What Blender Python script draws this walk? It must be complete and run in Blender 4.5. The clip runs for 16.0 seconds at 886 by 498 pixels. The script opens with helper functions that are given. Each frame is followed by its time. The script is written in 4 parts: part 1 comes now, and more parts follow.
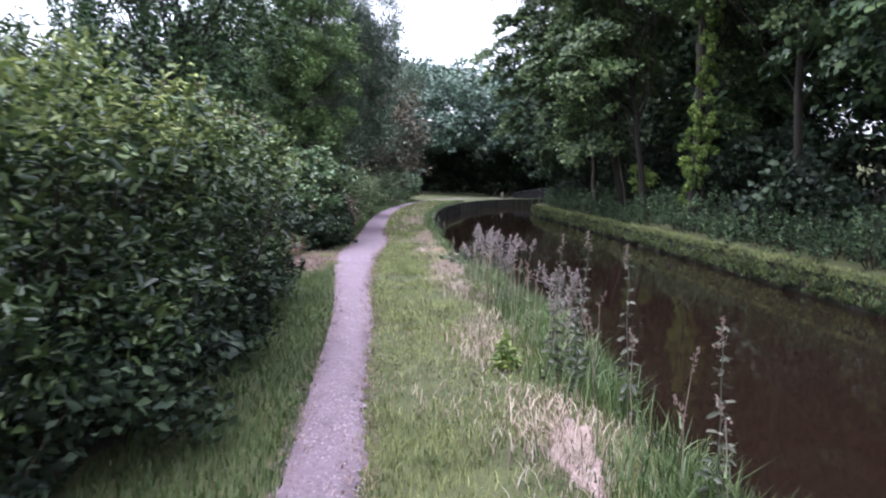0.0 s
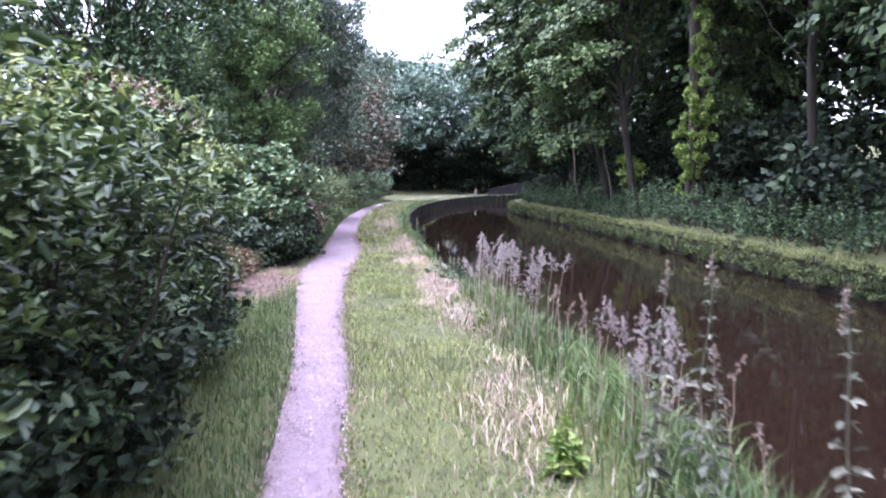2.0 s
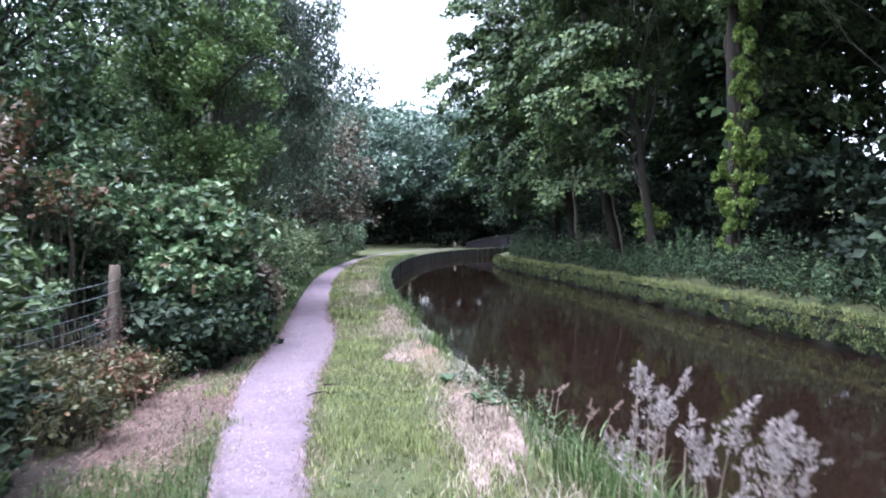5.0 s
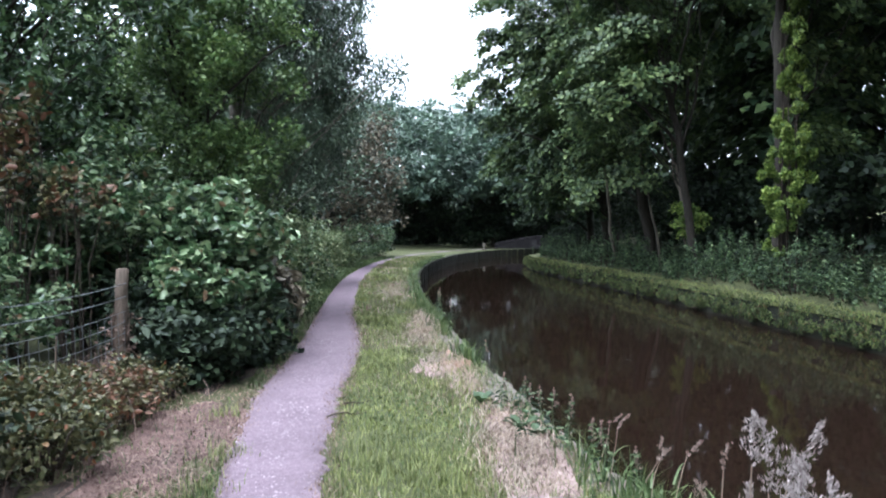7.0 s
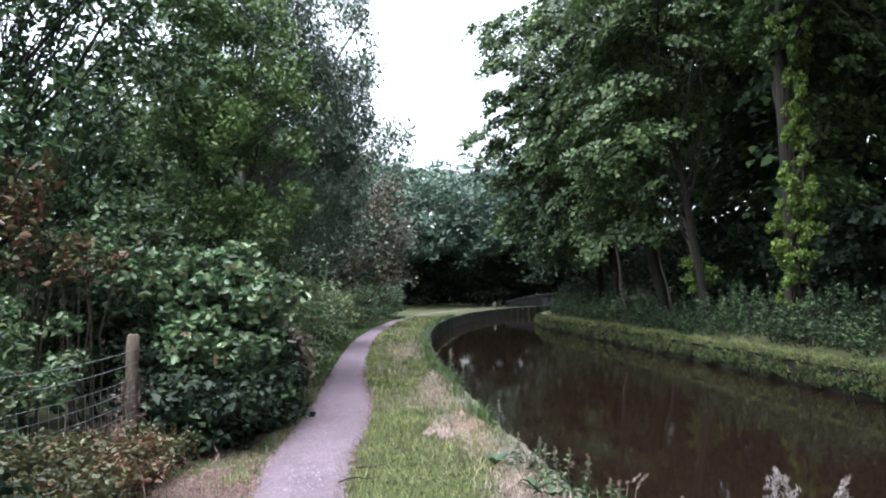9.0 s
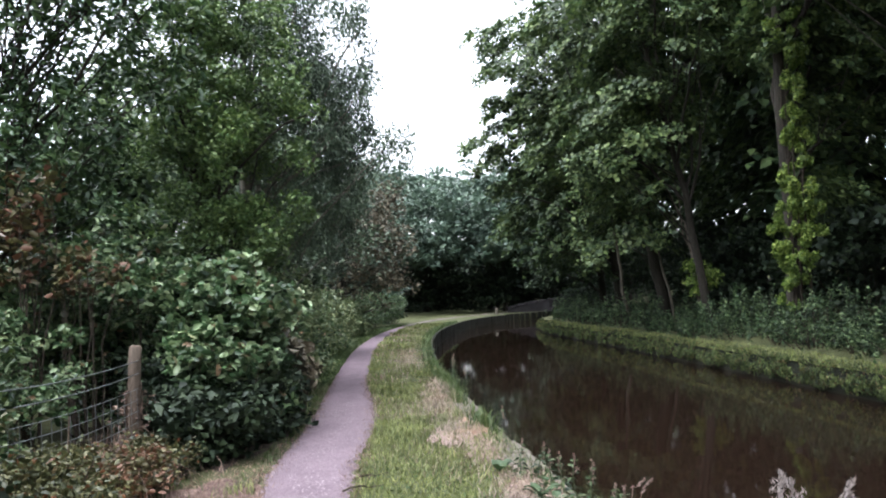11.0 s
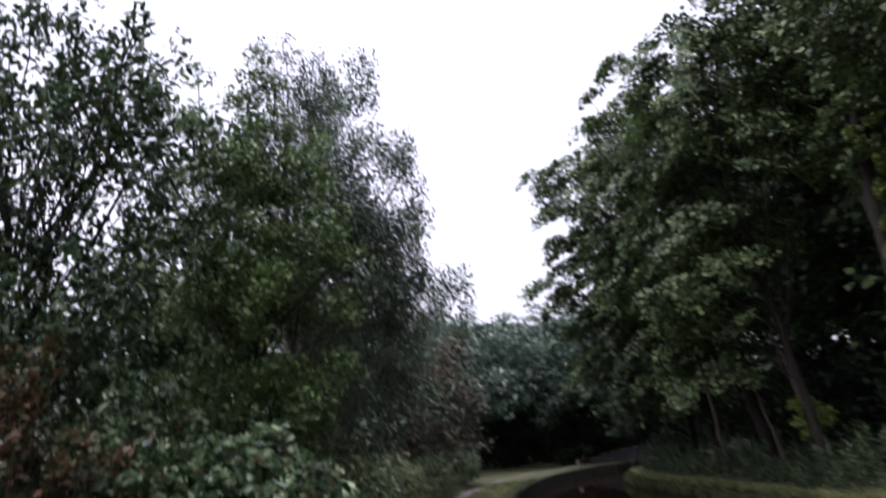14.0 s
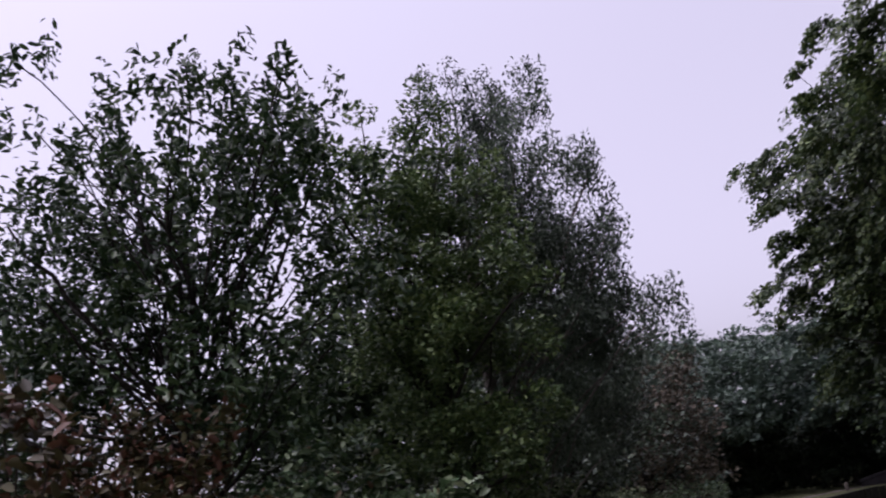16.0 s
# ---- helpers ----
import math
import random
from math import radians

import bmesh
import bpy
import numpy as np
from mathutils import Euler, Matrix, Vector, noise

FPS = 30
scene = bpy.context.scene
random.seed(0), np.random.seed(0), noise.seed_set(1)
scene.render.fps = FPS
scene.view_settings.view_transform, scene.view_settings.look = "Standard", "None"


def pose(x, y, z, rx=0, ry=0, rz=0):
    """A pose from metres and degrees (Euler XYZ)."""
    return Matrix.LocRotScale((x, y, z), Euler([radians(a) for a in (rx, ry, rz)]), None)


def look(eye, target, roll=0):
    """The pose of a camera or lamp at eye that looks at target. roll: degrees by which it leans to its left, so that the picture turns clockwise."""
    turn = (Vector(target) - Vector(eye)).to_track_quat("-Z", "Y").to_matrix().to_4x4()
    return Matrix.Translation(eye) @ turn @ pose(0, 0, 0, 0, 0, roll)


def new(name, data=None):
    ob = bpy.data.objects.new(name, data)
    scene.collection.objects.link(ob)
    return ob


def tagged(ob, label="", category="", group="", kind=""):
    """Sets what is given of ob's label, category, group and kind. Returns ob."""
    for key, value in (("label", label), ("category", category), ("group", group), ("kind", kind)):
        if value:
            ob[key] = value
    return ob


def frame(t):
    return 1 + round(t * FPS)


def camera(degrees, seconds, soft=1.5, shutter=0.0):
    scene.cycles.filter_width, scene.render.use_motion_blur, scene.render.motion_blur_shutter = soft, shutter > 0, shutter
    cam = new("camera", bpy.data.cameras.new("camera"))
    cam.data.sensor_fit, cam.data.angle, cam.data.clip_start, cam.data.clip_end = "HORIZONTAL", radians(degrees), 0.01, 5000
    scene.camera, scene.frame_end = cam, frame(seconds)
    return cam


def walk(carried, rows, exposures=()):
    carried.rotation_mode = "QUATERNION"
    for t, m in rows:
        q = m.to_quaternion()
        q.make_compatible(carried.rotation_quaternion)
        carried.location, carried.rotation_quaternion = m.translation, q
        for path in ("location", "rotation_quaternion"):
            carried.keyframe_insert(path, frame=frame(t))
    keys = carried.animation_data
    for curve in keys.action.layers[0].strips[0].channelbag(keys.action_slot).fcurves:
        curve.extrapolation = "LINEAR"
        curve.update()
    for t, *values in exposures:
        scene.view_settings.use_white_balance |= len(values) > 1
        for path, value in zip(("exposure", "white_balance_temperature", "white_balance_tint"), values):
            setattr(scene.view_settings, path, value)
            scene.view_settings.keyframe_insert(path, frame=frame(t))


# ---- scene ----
# A canal towpath at dusk: x to the canal side, y along the path, z up.
cam = camera(60, 16.0, soft=2.0, shutter=0.5)

# ---- camera path: seconds, place, yaw to the left, pitch up, lean (degrees) ----
PATH = [
    (0.0, 0.970, -8.110, 1.604, 2.34, -5.23, 2.07),
    (0.5, 0.874, -7.518, 1.603, 0.25, -6.06, 1.03),
    (1.0, 0.791, -6.905, 1.607, 1.71, -4.78, 2.91),
    (1.5, 0.696, -6.275, 1.596, -0.14, -6.64, 0.67),
    (2.0, 0.623, -5.599, 1.585, 0.13, -5.34, 0.27),
    (2.5, 0.505, -4.846, 1.575, -0.53, -5.16, 1.22),
    (3.0, 0.415, -4.110, 1.558, -0.55, -5.07, -0.24),
    (3.5, 0.284, -3.382, 1.560, -1.00, -1.71, -1.01),
    (6.0, 0.000, 0.000, 1.600, -2.63, -1.40, 0.37),
    (6.5, 0.000, 0.000, 1.600, -1.46, -2.15, 0.73),
    (7.0, 0.000, 0.000, 1.600, 0.00, -1.40, 0.00),
    (7.5, 0.000, 0.000, 1.600, -0.06, 0.55, -0.64),
    (8.0, 0.000, 0.000, 1.600, 0.58, 1.79, -1.20),
    (8.5, 0.000, 0.000, 1.600, 0.49, 2.12, -1.29),
    (9.0, 0.000, 0.000, 1.600, 0.69, 3.03, -1.19),
    (11.5, 0.000, 0.000, 1.600, 0.40, 3.85, -2.43),
    (12.0, 0.000, 0.000, 1.600, -0.28, 5.64, -2.52),
    (12.5, 0.000, 0.000, 1.600, -1.14, 7.96, -1.35),
    (13.0, 0.000, 0.000, 1.600, -1.79, 9.31, -1.57),
    (13.5, 0.005, 0.300, 1.620, 0.05, 10.60, -2.35),
    (14.0, 0.030, 1.600, 1.780, 5.10, 14.98, -5.20),
    (14.5, 0.060, 2.600, 1.900, 9.57, 21.37, -8.30),
    (15.0, 0.060, 2.800, 1.920, 14.08, 20.47, -7.60),
    (15.5, 0.060, 2.800, 1.920, 17.66, 19.40, -7.40),
    (16.0, 0.060, 2.800, 1.920, 20.85, 19.13, -8.20),
]


def carried_pose(x, y, z, yaw, pitch, lean):
    return pose(x, y, z, 90 + pitch, 0, yaw) @ pose(0, 0, 0, 0, 0, lean)


walk(cam, [(t, carried_pose(*row)) for t, *row in PATH], exposures=[
    (0.0, 2.2, 5550, 21), (1.0, 2.65, 5400, 26), (2.0, 2.92, 5350, 29), (3.5, 3.0, 5250, 28), (6.0, 2.4, 5350, 12), (9.0, 2.2, 5700, 10), (12.5, 1.85, 6000, 15),
    (13.5, 1.4, 5900, 21), (14.5, 0.6, 5900, 30), (16.0, 0.22, 5900, 38)])

# ---- light: an overcast evening sky with a weak, wide sun ----
SUN_HIGH, SUN_TURN = radians(76), radians(240)
world = bpy.data.worlds.new("evening_sky")
scene.world = world
world.use_nodes = True
wn, wl = world.node_tree.nodes, world.node_tree.links
sky = wn.new("ShaderNodeTexSky")
sky.sky_type, sky.sun_disc = "NISHITA", False
sky.sun_elevation, sky.sun_rotation = SUN_HIGH, SUN_TURN
sky.air_density, sky.dust_density, sky.ozone_density = 1.6, 4.0, 1.0
grey = wn.new("ShaderNodeHueSaturation")
grey.inputs["Saturation"].default_value = 0.14
grey.inputs["Value"].default_value = 1.0
wl.new(sky.outputs[0], grey.inputs["Color"])
wl.new(grey.outputs[0], wn["Background"].inputs["Color"])
wn["Background"].inputs["Strength"].default_value = 0.15
sun = new("sun", bpy.data.lights.new("sun", "SUN"))
sun.data.energy, sun.data.angle, sun.data.color = 1.5, radians(60), (1.0, 0.97, 0.93)
sun.matrix_world = look((math.sin(SUN_TURN) * math.cos(SUN_HIGH) * 100, math.cos(SUN_TURN) * math.cos(SUN_HIGH) * 100, math.sin(SUN_HIGH) * 100), (0, 0, 0))


# ---- materials ----
def material(name):
    m = bpy.data.materials.new(name)
    m.use_nodes = True
    return m, m.node_tree.nodes, m.node_tree.links, m.node_tree.nodes["Principled BSDF"]


def ramp(nodes, links, value, stops):
    r = nodes.new("ShaderNodeValToRGB")
    while len(r.color_ramp.elements) < len(stops):
        r.color_ramp.elements.new(0.5)
    for e, (at, c) in zip(r.color_ramp.elements, stops):
        e.position, e.color = at, (*c, 1)
    links.new(value, r.inputs[0])
    return r.outputs[0]


def noise_at(nodes, links, scale, detail=4.0, rough=0.6, stretch=None):
    tc = nodes.new("ShaderNodeTexCoord")
    n = nodes.new("ShaderNodeTexNoise")
    n.inputs["Scale"].default_value, n.inputs["Detail"].default_value, n.inputs["Roughness"].default_value = scale, detail, rough
    if stretch:
        mp = nodes.new("ShaderNodeMapping")
        mp.inputs["Scale"].default_value = stretch
        links.new(tc.outputs["Object"], mp.inputs[0])
        links.new(mp.outputs[0], n.inputs["Vector"])
    else:
        links.new(tc.outputs["Object"], n.inputs["Vector"])
    return n.outputs["Fac"]


def mixed(nodes, links, fac, a, b, mode="MIX"):
    x = nodes.new("ShaderNodeMix")
    x.data_type, x.blend_type = "RGBA", mode
    for sock, v in ((x.inputs[0], fac), (x.inputs[6], a), (x.inputs[7], b)):
        if isinstance(v, (int, float)):
            sock.default_value = v
        elif isinstance(v, tuple):
            sock.default_value = (*v, 1)
        else:
            links.new(v, sock)
    return x.outputs[2]


def bumped(nodes, links, bsdf, height, strength, distance):
    b = nodes.new("ShaderNodeBump")
    b.inputs["Strength"].default_value, b.inputs["Distance"].default_value = strength, distance
    links.new(height, b.inputs["Height"])
    links.new(b.outputs[0], bsdf.inputs["Normal"])


def surface(name, low, high, scale, rough=0.9, bump=0.4, depth=0.02, fine=60.0, big=0.6, stretch=None):
    """A matt surface: two scales of noise between two colours, with relief."""
    m, n, l, p = material(name)
    coarse = noise_at(n, l, scale, 5, 0.6, stretch)
    grain = noise_at(n, l, fine, 3, 0.6, stretch)
    broad = noise_at(n, l, big, 2, 0.5)
    a = ramp(n, l, coarse, [(0.3, low), (0.7, high)])
    b = mixed(n, l, 0.35, a, ramp(n, l, grain, [(0.3, tuple(c * 0.5 for c in low)), (0.7, tuple(min(1, c * 1.4) for c in high))]))
    c = mixed(n, l, 0.6, b, ramp(n, l, broad, [(0.3, (0.6, 0.6, 0.6)), (0.7, (1.0, 1.0, 1.0))]), "MULTIPLY")
    l.new(c, p.inputs["Base Color"])
    p.inputs["Roughness"].default_value = rough
    p.inputs["Specular IOR Level"].default_value = 0.25
    bumped(n, l, p, grain, bump, depth)
    return m


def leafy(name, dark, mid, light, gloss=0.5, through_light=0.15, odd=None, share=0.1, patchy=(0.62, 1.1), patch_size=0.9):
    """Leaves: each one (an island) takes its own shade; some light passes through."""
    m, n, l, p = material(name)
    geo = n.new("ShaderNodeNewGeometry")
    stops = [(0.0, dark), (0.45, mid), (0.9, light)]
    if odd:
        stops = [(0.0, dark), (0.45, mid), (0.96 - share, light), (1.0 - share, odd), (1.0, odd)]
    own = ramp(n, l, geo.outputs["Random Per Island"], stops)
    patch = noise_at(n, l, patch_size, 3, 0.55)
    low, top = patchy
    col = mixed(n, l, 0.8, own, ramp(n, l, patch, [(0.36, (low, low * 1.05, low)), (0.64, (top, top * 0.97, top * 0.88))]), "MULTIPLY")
    l.new(col, p.inputs["Base Color"])
    p.inputs["Roughness"].default_value = gloss
    p.inputs["Specular IOR Level"].default_value = 0.3
    tr = n.new("ShaderNodeBsdfTranslucent")
    l.new(col, tr.inputs["Color"])
    mx = n.new("ShaderNodeMixShader")
    mx.inputs[0].default_value = through_light
    l.new(p.outputs[0], mx.inputs[1])
    l.new(tr.outputs[0], mx.inputs[2])
    l.new(mx.outputs[0], n["Material Output"].inputs["Surface"])
    return m


M_SOIL = surface("grassy_soil", (0.0225, 0.0275, 0.009), (0.065, 0.07, 0.025), 3.0, 0.95, 0.6, 0.03, 40)
M_PATH = surface("trodden_gravel", (0.074, 0.052, 0.063), (0.165, 0.124, 0.146), 26.0, 0.95, 0.7, 0.01, 150, 2.2)
M_PEBBLE = surface("pebbles", (0.08, 0.055, 0.065), (0.275, 0.225, 0.25), 20.0, 0.85, 0.3, 0.004, 120)
# Mossy wall colour taken down to near-black to include its shade.
M_WALL = surface("shade_dark_mossy_wall", (0.004, 0.005, 0.003), (0.02, 0.021, 0.011), 4.0, 0.95, 0.7, 0.03, 26)
# Leaf mould darkened to hold the shade under bushes and hedge.
M_MOULD_SHADE = surface("shade_dark_mould", (0.012, 0.009, 0.007), (0.045, 0.034, 0.026), 9.0, 0.95, 0.7, 0.02, 55)
M_DRY = surface("dry_litter", (0.112, 0.07, 0.0588), (0.336, 0.252, 0.23), 22.0, 0.95, 0.8, 0.02, 80)
M_ORANGE = surface("rusty_litter", (0.17, 0.095, 0.055), (0.33, 0.21, 0.15), 12.0, 0.95, 0.7, 0.02, 55)
M_REDDISH = surface("reddish_litter", (0.05, 0.029, 0.025), (0.135, 0.085, 0.0725), 9.0, 0.95, 0.8, 0.02, 70)
M_STONE = surface("mossy_stone", (0.045, 0.0425, 0.03), (0.135, 0.115, 0.095), 5.0, 0.9, 0.6, 0.02, 35)
# Bridge stone coloured near-black: the deep shade around it is painted in.
M_BRIDGE = surface("shade_dark_bridge_stone", (0.008, 0.007, 0.008), (0.026, 0.023, 0.024), 2.0, 0.95, 0.5, 0.03, 14)
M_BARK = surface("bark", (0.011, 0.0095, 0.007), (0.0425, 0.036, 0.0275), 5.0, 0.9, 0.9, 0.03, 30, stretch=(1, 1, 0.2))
# Paler bark copy: light on the wood-edge trunks put into the colour.
M_BARK_LIT = surface("lit_bark", (0.05, 0.042, 0.032), (0.14, 0.12, 0.095), 5.0, 0.9, 0.8, 0.02, 30, stretch=(1, 1, 0.25))
M_BARK_PALE = surface("pale_bark", (0.08, 0.07, 0.055), (0.2, 0.18, 0.15), 4.0, 0.85, 0.7, 0.02, 24, stretch=(1, 1, 0.4))
M_POST = surface("grey_post_wood", (0.065, 0.05, 0.0375), (0.17, 0.13, 0.1), 7.0, 0.85, 0.7, 0.012, 60, stretch=(1, 1, 0.12))
M_TWIG = surface("twig", (0.015, 0.011, 0.008), (0.055, 0.0425, 0.03), 9.0, 0.9, 0.4, 0.01, 40)
M_WIRE, _n, _l, _p = material("dull_wire")
_p.inputs["Base Color"].default_value, _p.inputs["Metallic"].default_value, _p.inputs["Roughness"].default_value = (0.2, 0.21, 0.22, 1), 0.9, 0.55

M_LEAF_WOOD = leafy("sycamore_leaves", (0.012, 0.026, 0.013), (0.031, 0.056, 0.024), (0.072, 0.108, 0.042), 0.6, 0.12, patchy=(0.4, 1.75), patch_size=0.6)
# Near-black leaf colour that paints the shade of hollows, hedge foot and understorey.
M_LEAF_SHADE = leafy("shade_dark_leaves", (0.004, 0.01, 0.005), (0.011, 0.021, 0.01), (0.028, 0.044, 0.02), 0.7, 0.08, patchy=(0.5, 1.5), patch_size=0.8)
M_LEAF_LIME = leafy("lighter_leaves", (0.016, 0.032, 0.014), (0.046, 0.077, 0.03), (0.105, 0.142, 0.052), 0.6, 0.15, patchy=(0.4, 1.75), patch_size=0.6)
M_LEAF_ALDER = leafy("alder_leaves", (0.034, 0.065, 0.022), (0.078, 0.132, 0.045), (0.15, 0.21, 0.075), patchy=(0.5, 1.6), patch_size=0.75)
# Leaf colour paled and blued to paint the haze over distant trees.
M_LEAF_HAZE = leafy("hazed_far_leaves", (0.0372, 0.062, 0.0484), (0.062, 0.0992, 0.0744), (0.105, 0.149, 0.112), patchy=(0.35, 1.7), patch_size=0.4)
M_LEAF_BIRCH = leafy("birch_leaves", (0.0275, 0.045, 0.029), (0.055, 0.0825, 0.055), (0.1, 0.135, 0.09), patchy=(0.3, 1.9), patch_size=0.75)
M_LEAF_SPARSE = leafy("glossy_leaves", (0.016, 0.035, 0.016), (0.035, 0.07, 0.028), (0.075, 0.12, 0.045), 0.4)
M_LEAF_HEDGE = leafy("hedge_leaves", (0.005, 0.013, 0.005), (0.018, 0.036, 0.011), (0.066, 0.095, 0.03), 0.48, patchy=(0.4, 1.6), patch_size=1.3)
# Paler hedge leaf: the hedge's top-lit tone put into its colour.
M_LEAF_TOPLIT = leafy("toplit_hedge_leaves", (0.03, 0.055, 0.014), (0.085, 0.12, 0.032), (0.19, 0.22, 0.075), 0.55, 0.25, patchy=(0.5, 1.5), patch_size=1.2)
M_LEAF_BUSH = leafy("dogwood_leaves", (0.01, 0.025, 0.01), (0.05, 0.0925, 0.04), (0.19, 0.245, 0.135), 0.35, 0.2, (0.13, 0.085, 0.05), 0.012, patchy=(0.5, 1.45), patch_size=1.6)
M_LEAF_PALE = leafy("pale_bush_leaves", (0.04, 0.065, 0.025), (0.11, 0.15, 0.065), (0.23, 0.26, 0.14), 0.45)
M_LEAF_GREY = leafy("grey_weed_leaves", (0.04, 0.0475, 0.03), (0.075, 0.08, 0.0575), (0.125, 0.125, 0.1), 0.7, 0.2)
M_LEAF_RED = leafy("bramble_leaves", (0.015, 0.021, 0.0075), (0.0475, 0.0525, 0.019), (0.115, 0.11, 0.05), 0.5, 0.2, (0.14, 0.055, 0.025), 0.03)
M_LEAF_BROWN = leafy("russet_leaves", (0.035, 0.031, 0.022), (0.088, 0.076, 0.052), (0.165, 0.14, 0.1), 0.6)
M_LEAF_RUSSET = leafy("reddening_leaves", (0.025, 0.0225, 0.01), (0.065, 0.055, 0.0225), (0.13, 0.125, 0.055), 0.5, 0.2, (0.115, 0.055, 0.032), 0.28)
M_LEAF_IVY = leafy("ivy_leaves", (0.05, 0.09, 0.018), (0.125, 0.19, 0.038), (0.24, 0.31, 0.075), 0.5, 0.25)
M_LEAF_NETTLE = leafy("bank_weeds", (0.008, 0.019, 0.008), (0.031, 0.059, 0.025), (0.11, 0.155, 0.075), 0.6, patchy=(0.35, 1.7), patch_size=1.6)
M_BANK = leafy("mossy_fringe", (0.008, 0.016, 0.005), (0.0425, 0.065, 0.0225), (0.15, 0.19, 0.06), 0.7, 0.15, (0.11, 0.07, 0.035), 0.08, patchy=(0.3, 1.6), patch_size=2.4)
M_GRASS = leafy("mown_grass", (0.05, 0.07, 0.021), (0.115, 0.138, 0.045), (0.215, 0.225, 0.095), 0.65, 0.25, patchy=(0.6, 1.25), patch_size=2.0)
M_GRASS_LUSH = leafy("lush_grass", (0.025, 0.048, 0.014), (0.052, 0.085, 0.025), (0.105, 0.14, 0.05), 0.55, 0.25)
M_STRAW = leafy("straw", (0.112, 0.0784, 0.056), (0.235, 0.179, 0.14), (0.358, 0.297, 0.252), 0.7, 0.2)
M_LITTER = leafy("pinkish_litter", (0.045, 0.025, 0.02), (0.11, 0.07, 0.0575), (0.23, 0.165, 0.14), 0.8, 0.1)
M_SEED = leafy("seed_heads", (0.19, 0.155, 0.15), (0.31, 0.265, 0.262), (0.43, 0.385, 0.385), 0.8, 0.25)
M_SEED_PINK = leafy("pinkish_seed_heads", (0.174, 0.124, 0.105), (0.26, 0.198, 0.174), (0.341, 0.279, 0.248), 0.8, 0.25)

M_WATER, _n, _l, _p = material("brown_canal_water")
_p.inputs["Base Color"].default_value = (0.0082, 0.0048, 0.0033, 1)
_p.inputs["Roughness"].default_value = 0.04
_p.inputs["IOR"].default_value = 1.33
_h = mixed(_n, _l, 0.3, noise_at(_n, _l, 0.9, 2, 0.5), noise_at(_n, _l, 5.0, 2, 0.5))
bumped(_n, _l, _p, _h, 0.08, 0.03)


# ---- mesh tools ----
class Geo:
    """Collects vertices and faces; faces of three or four corners."""

    def __init__(self):
        self.v, self.f, self.n = [], [], 0

    def add(self, verts, faces):
        verts, faces = np.asarray(verts, float).reshape(-1, 3), np.asarray(faces, int)
        self.v.append(verts)
        self.f.append(faces + self.n)
        self.n += len(verts)

    def mesh(self, name, mat, smooth=False):
        me = bpy.data.meshes.new(name)
        if not self.v:
            return me
        verts = np.concatenate(self.v)
        loops = np.concatenate([f.ravel() for f in self.f])
        sizes = np.concatenate([np.full(len(f), f.shape[1]) for f in self.f])
        starts = np.concatenate([[0], np.cumsum(sizes)[:-1]])
        me.vertices.add(len(verts))
        me.vertices.foreach_set("co", verts.astype(np.float32).ravel())
        me.loops.add(len(loops))
        me.loops.foreach_set("vertex_index", loops.astype(np.int32))
        me.polygons.add(len(sizes))
        me.polygons.foreach_set("loop_start", starts.astype(np.int32))
        me.polygons.foreach_set("loop_total", sizes.astype(np.int32))
        if smooth:
            me.polygons.foreach_set("use_smooth", np.ones(len(sizes), bool))
        me.materials.append(mat)
        me.update(calc_edges=True)
        return me


def part(name, geo, mat, parent=None, label="", smooth=False):
    ob = new(name, geo.mesh(name, mat, smooth))
    if parent:
        ob.parent = parent
    return tagged(ob, label) if label else ob


def thing(name, label, category, group="", kind="", at=(0, 0, 0)):
    ob = new(name)
    ob.empty_display_size = 0.2
    ob.location = at
    return tagged(ob, label, category, group, kind)


def unit(a):
    return a / np.maximum(np.linalg.norm(a, axis=-1, keepdims=True), 1e-9)


def leaves(geo, at, size, rng, up=0.5, slim=0.5, droop=0.0, way=None, fine=False, facing=None):
    """Folded pointed leaves at the given places; fine ones are oval."""
    n = len(at)
    along = unit(rng.normal(size=(n, 3)) * (1, 1, 0.6) - (0, 0, droop)) if way is None else unit(way + rng.normal(size=(n, 3)) * 0.35)
    nor = unit(rng.normal(size=(n, 3)) + (0, 0, up)) if facing is None else unit(rng.normal(size=(n, 3)) * 0.4 + facing)
    side = unit(np.cross(nor, along))
    nor = np.cross(along, side)
    s = (size * rng.uniform(0.6, 1.35, n))[:, None]
    base = at - along * s * 0.5
    tip = at + along * s * 0.5 - nor * s * 0.12
    a = at + side * s * slim * 0.5 + nor * s * 0.1 - along * s * 0.08
    b = at - side * s * slim * 0.5 + nor * s * 0.1 - along * s * 0.08
    if fine:
        mid = along * s * 0.26
        low = (at - along * s * 0.22, side * s * slim * 0.44, nor * s * 0.1)
        a, b = low[0] + low[1] + low[2], low[0] - low[1] + low[2]
        c, d = at + mid + side * s * slim * 0.36 + nor * s * 0.03, at + mid - side * s * slim * 0.36 + nor * s * 0.03
        v = np.stack([base, a, c, tip, d, b], 1).reshape(-1, 3)
        k = np.arange(n)[:, None] * 6
        geo.add(v, np.concatenate([k + (0, 1, 2, 3), k + (0, 3, 4, 5)]))
        return
    v = np.stack([base, a, tip, b], 1).reshape(-1, 3)
    k = np.arange(n)[:, None] * 4
    geo.add(v, np.concatenate([k + (0, 1, 2), k + (0, 2, 3)]))


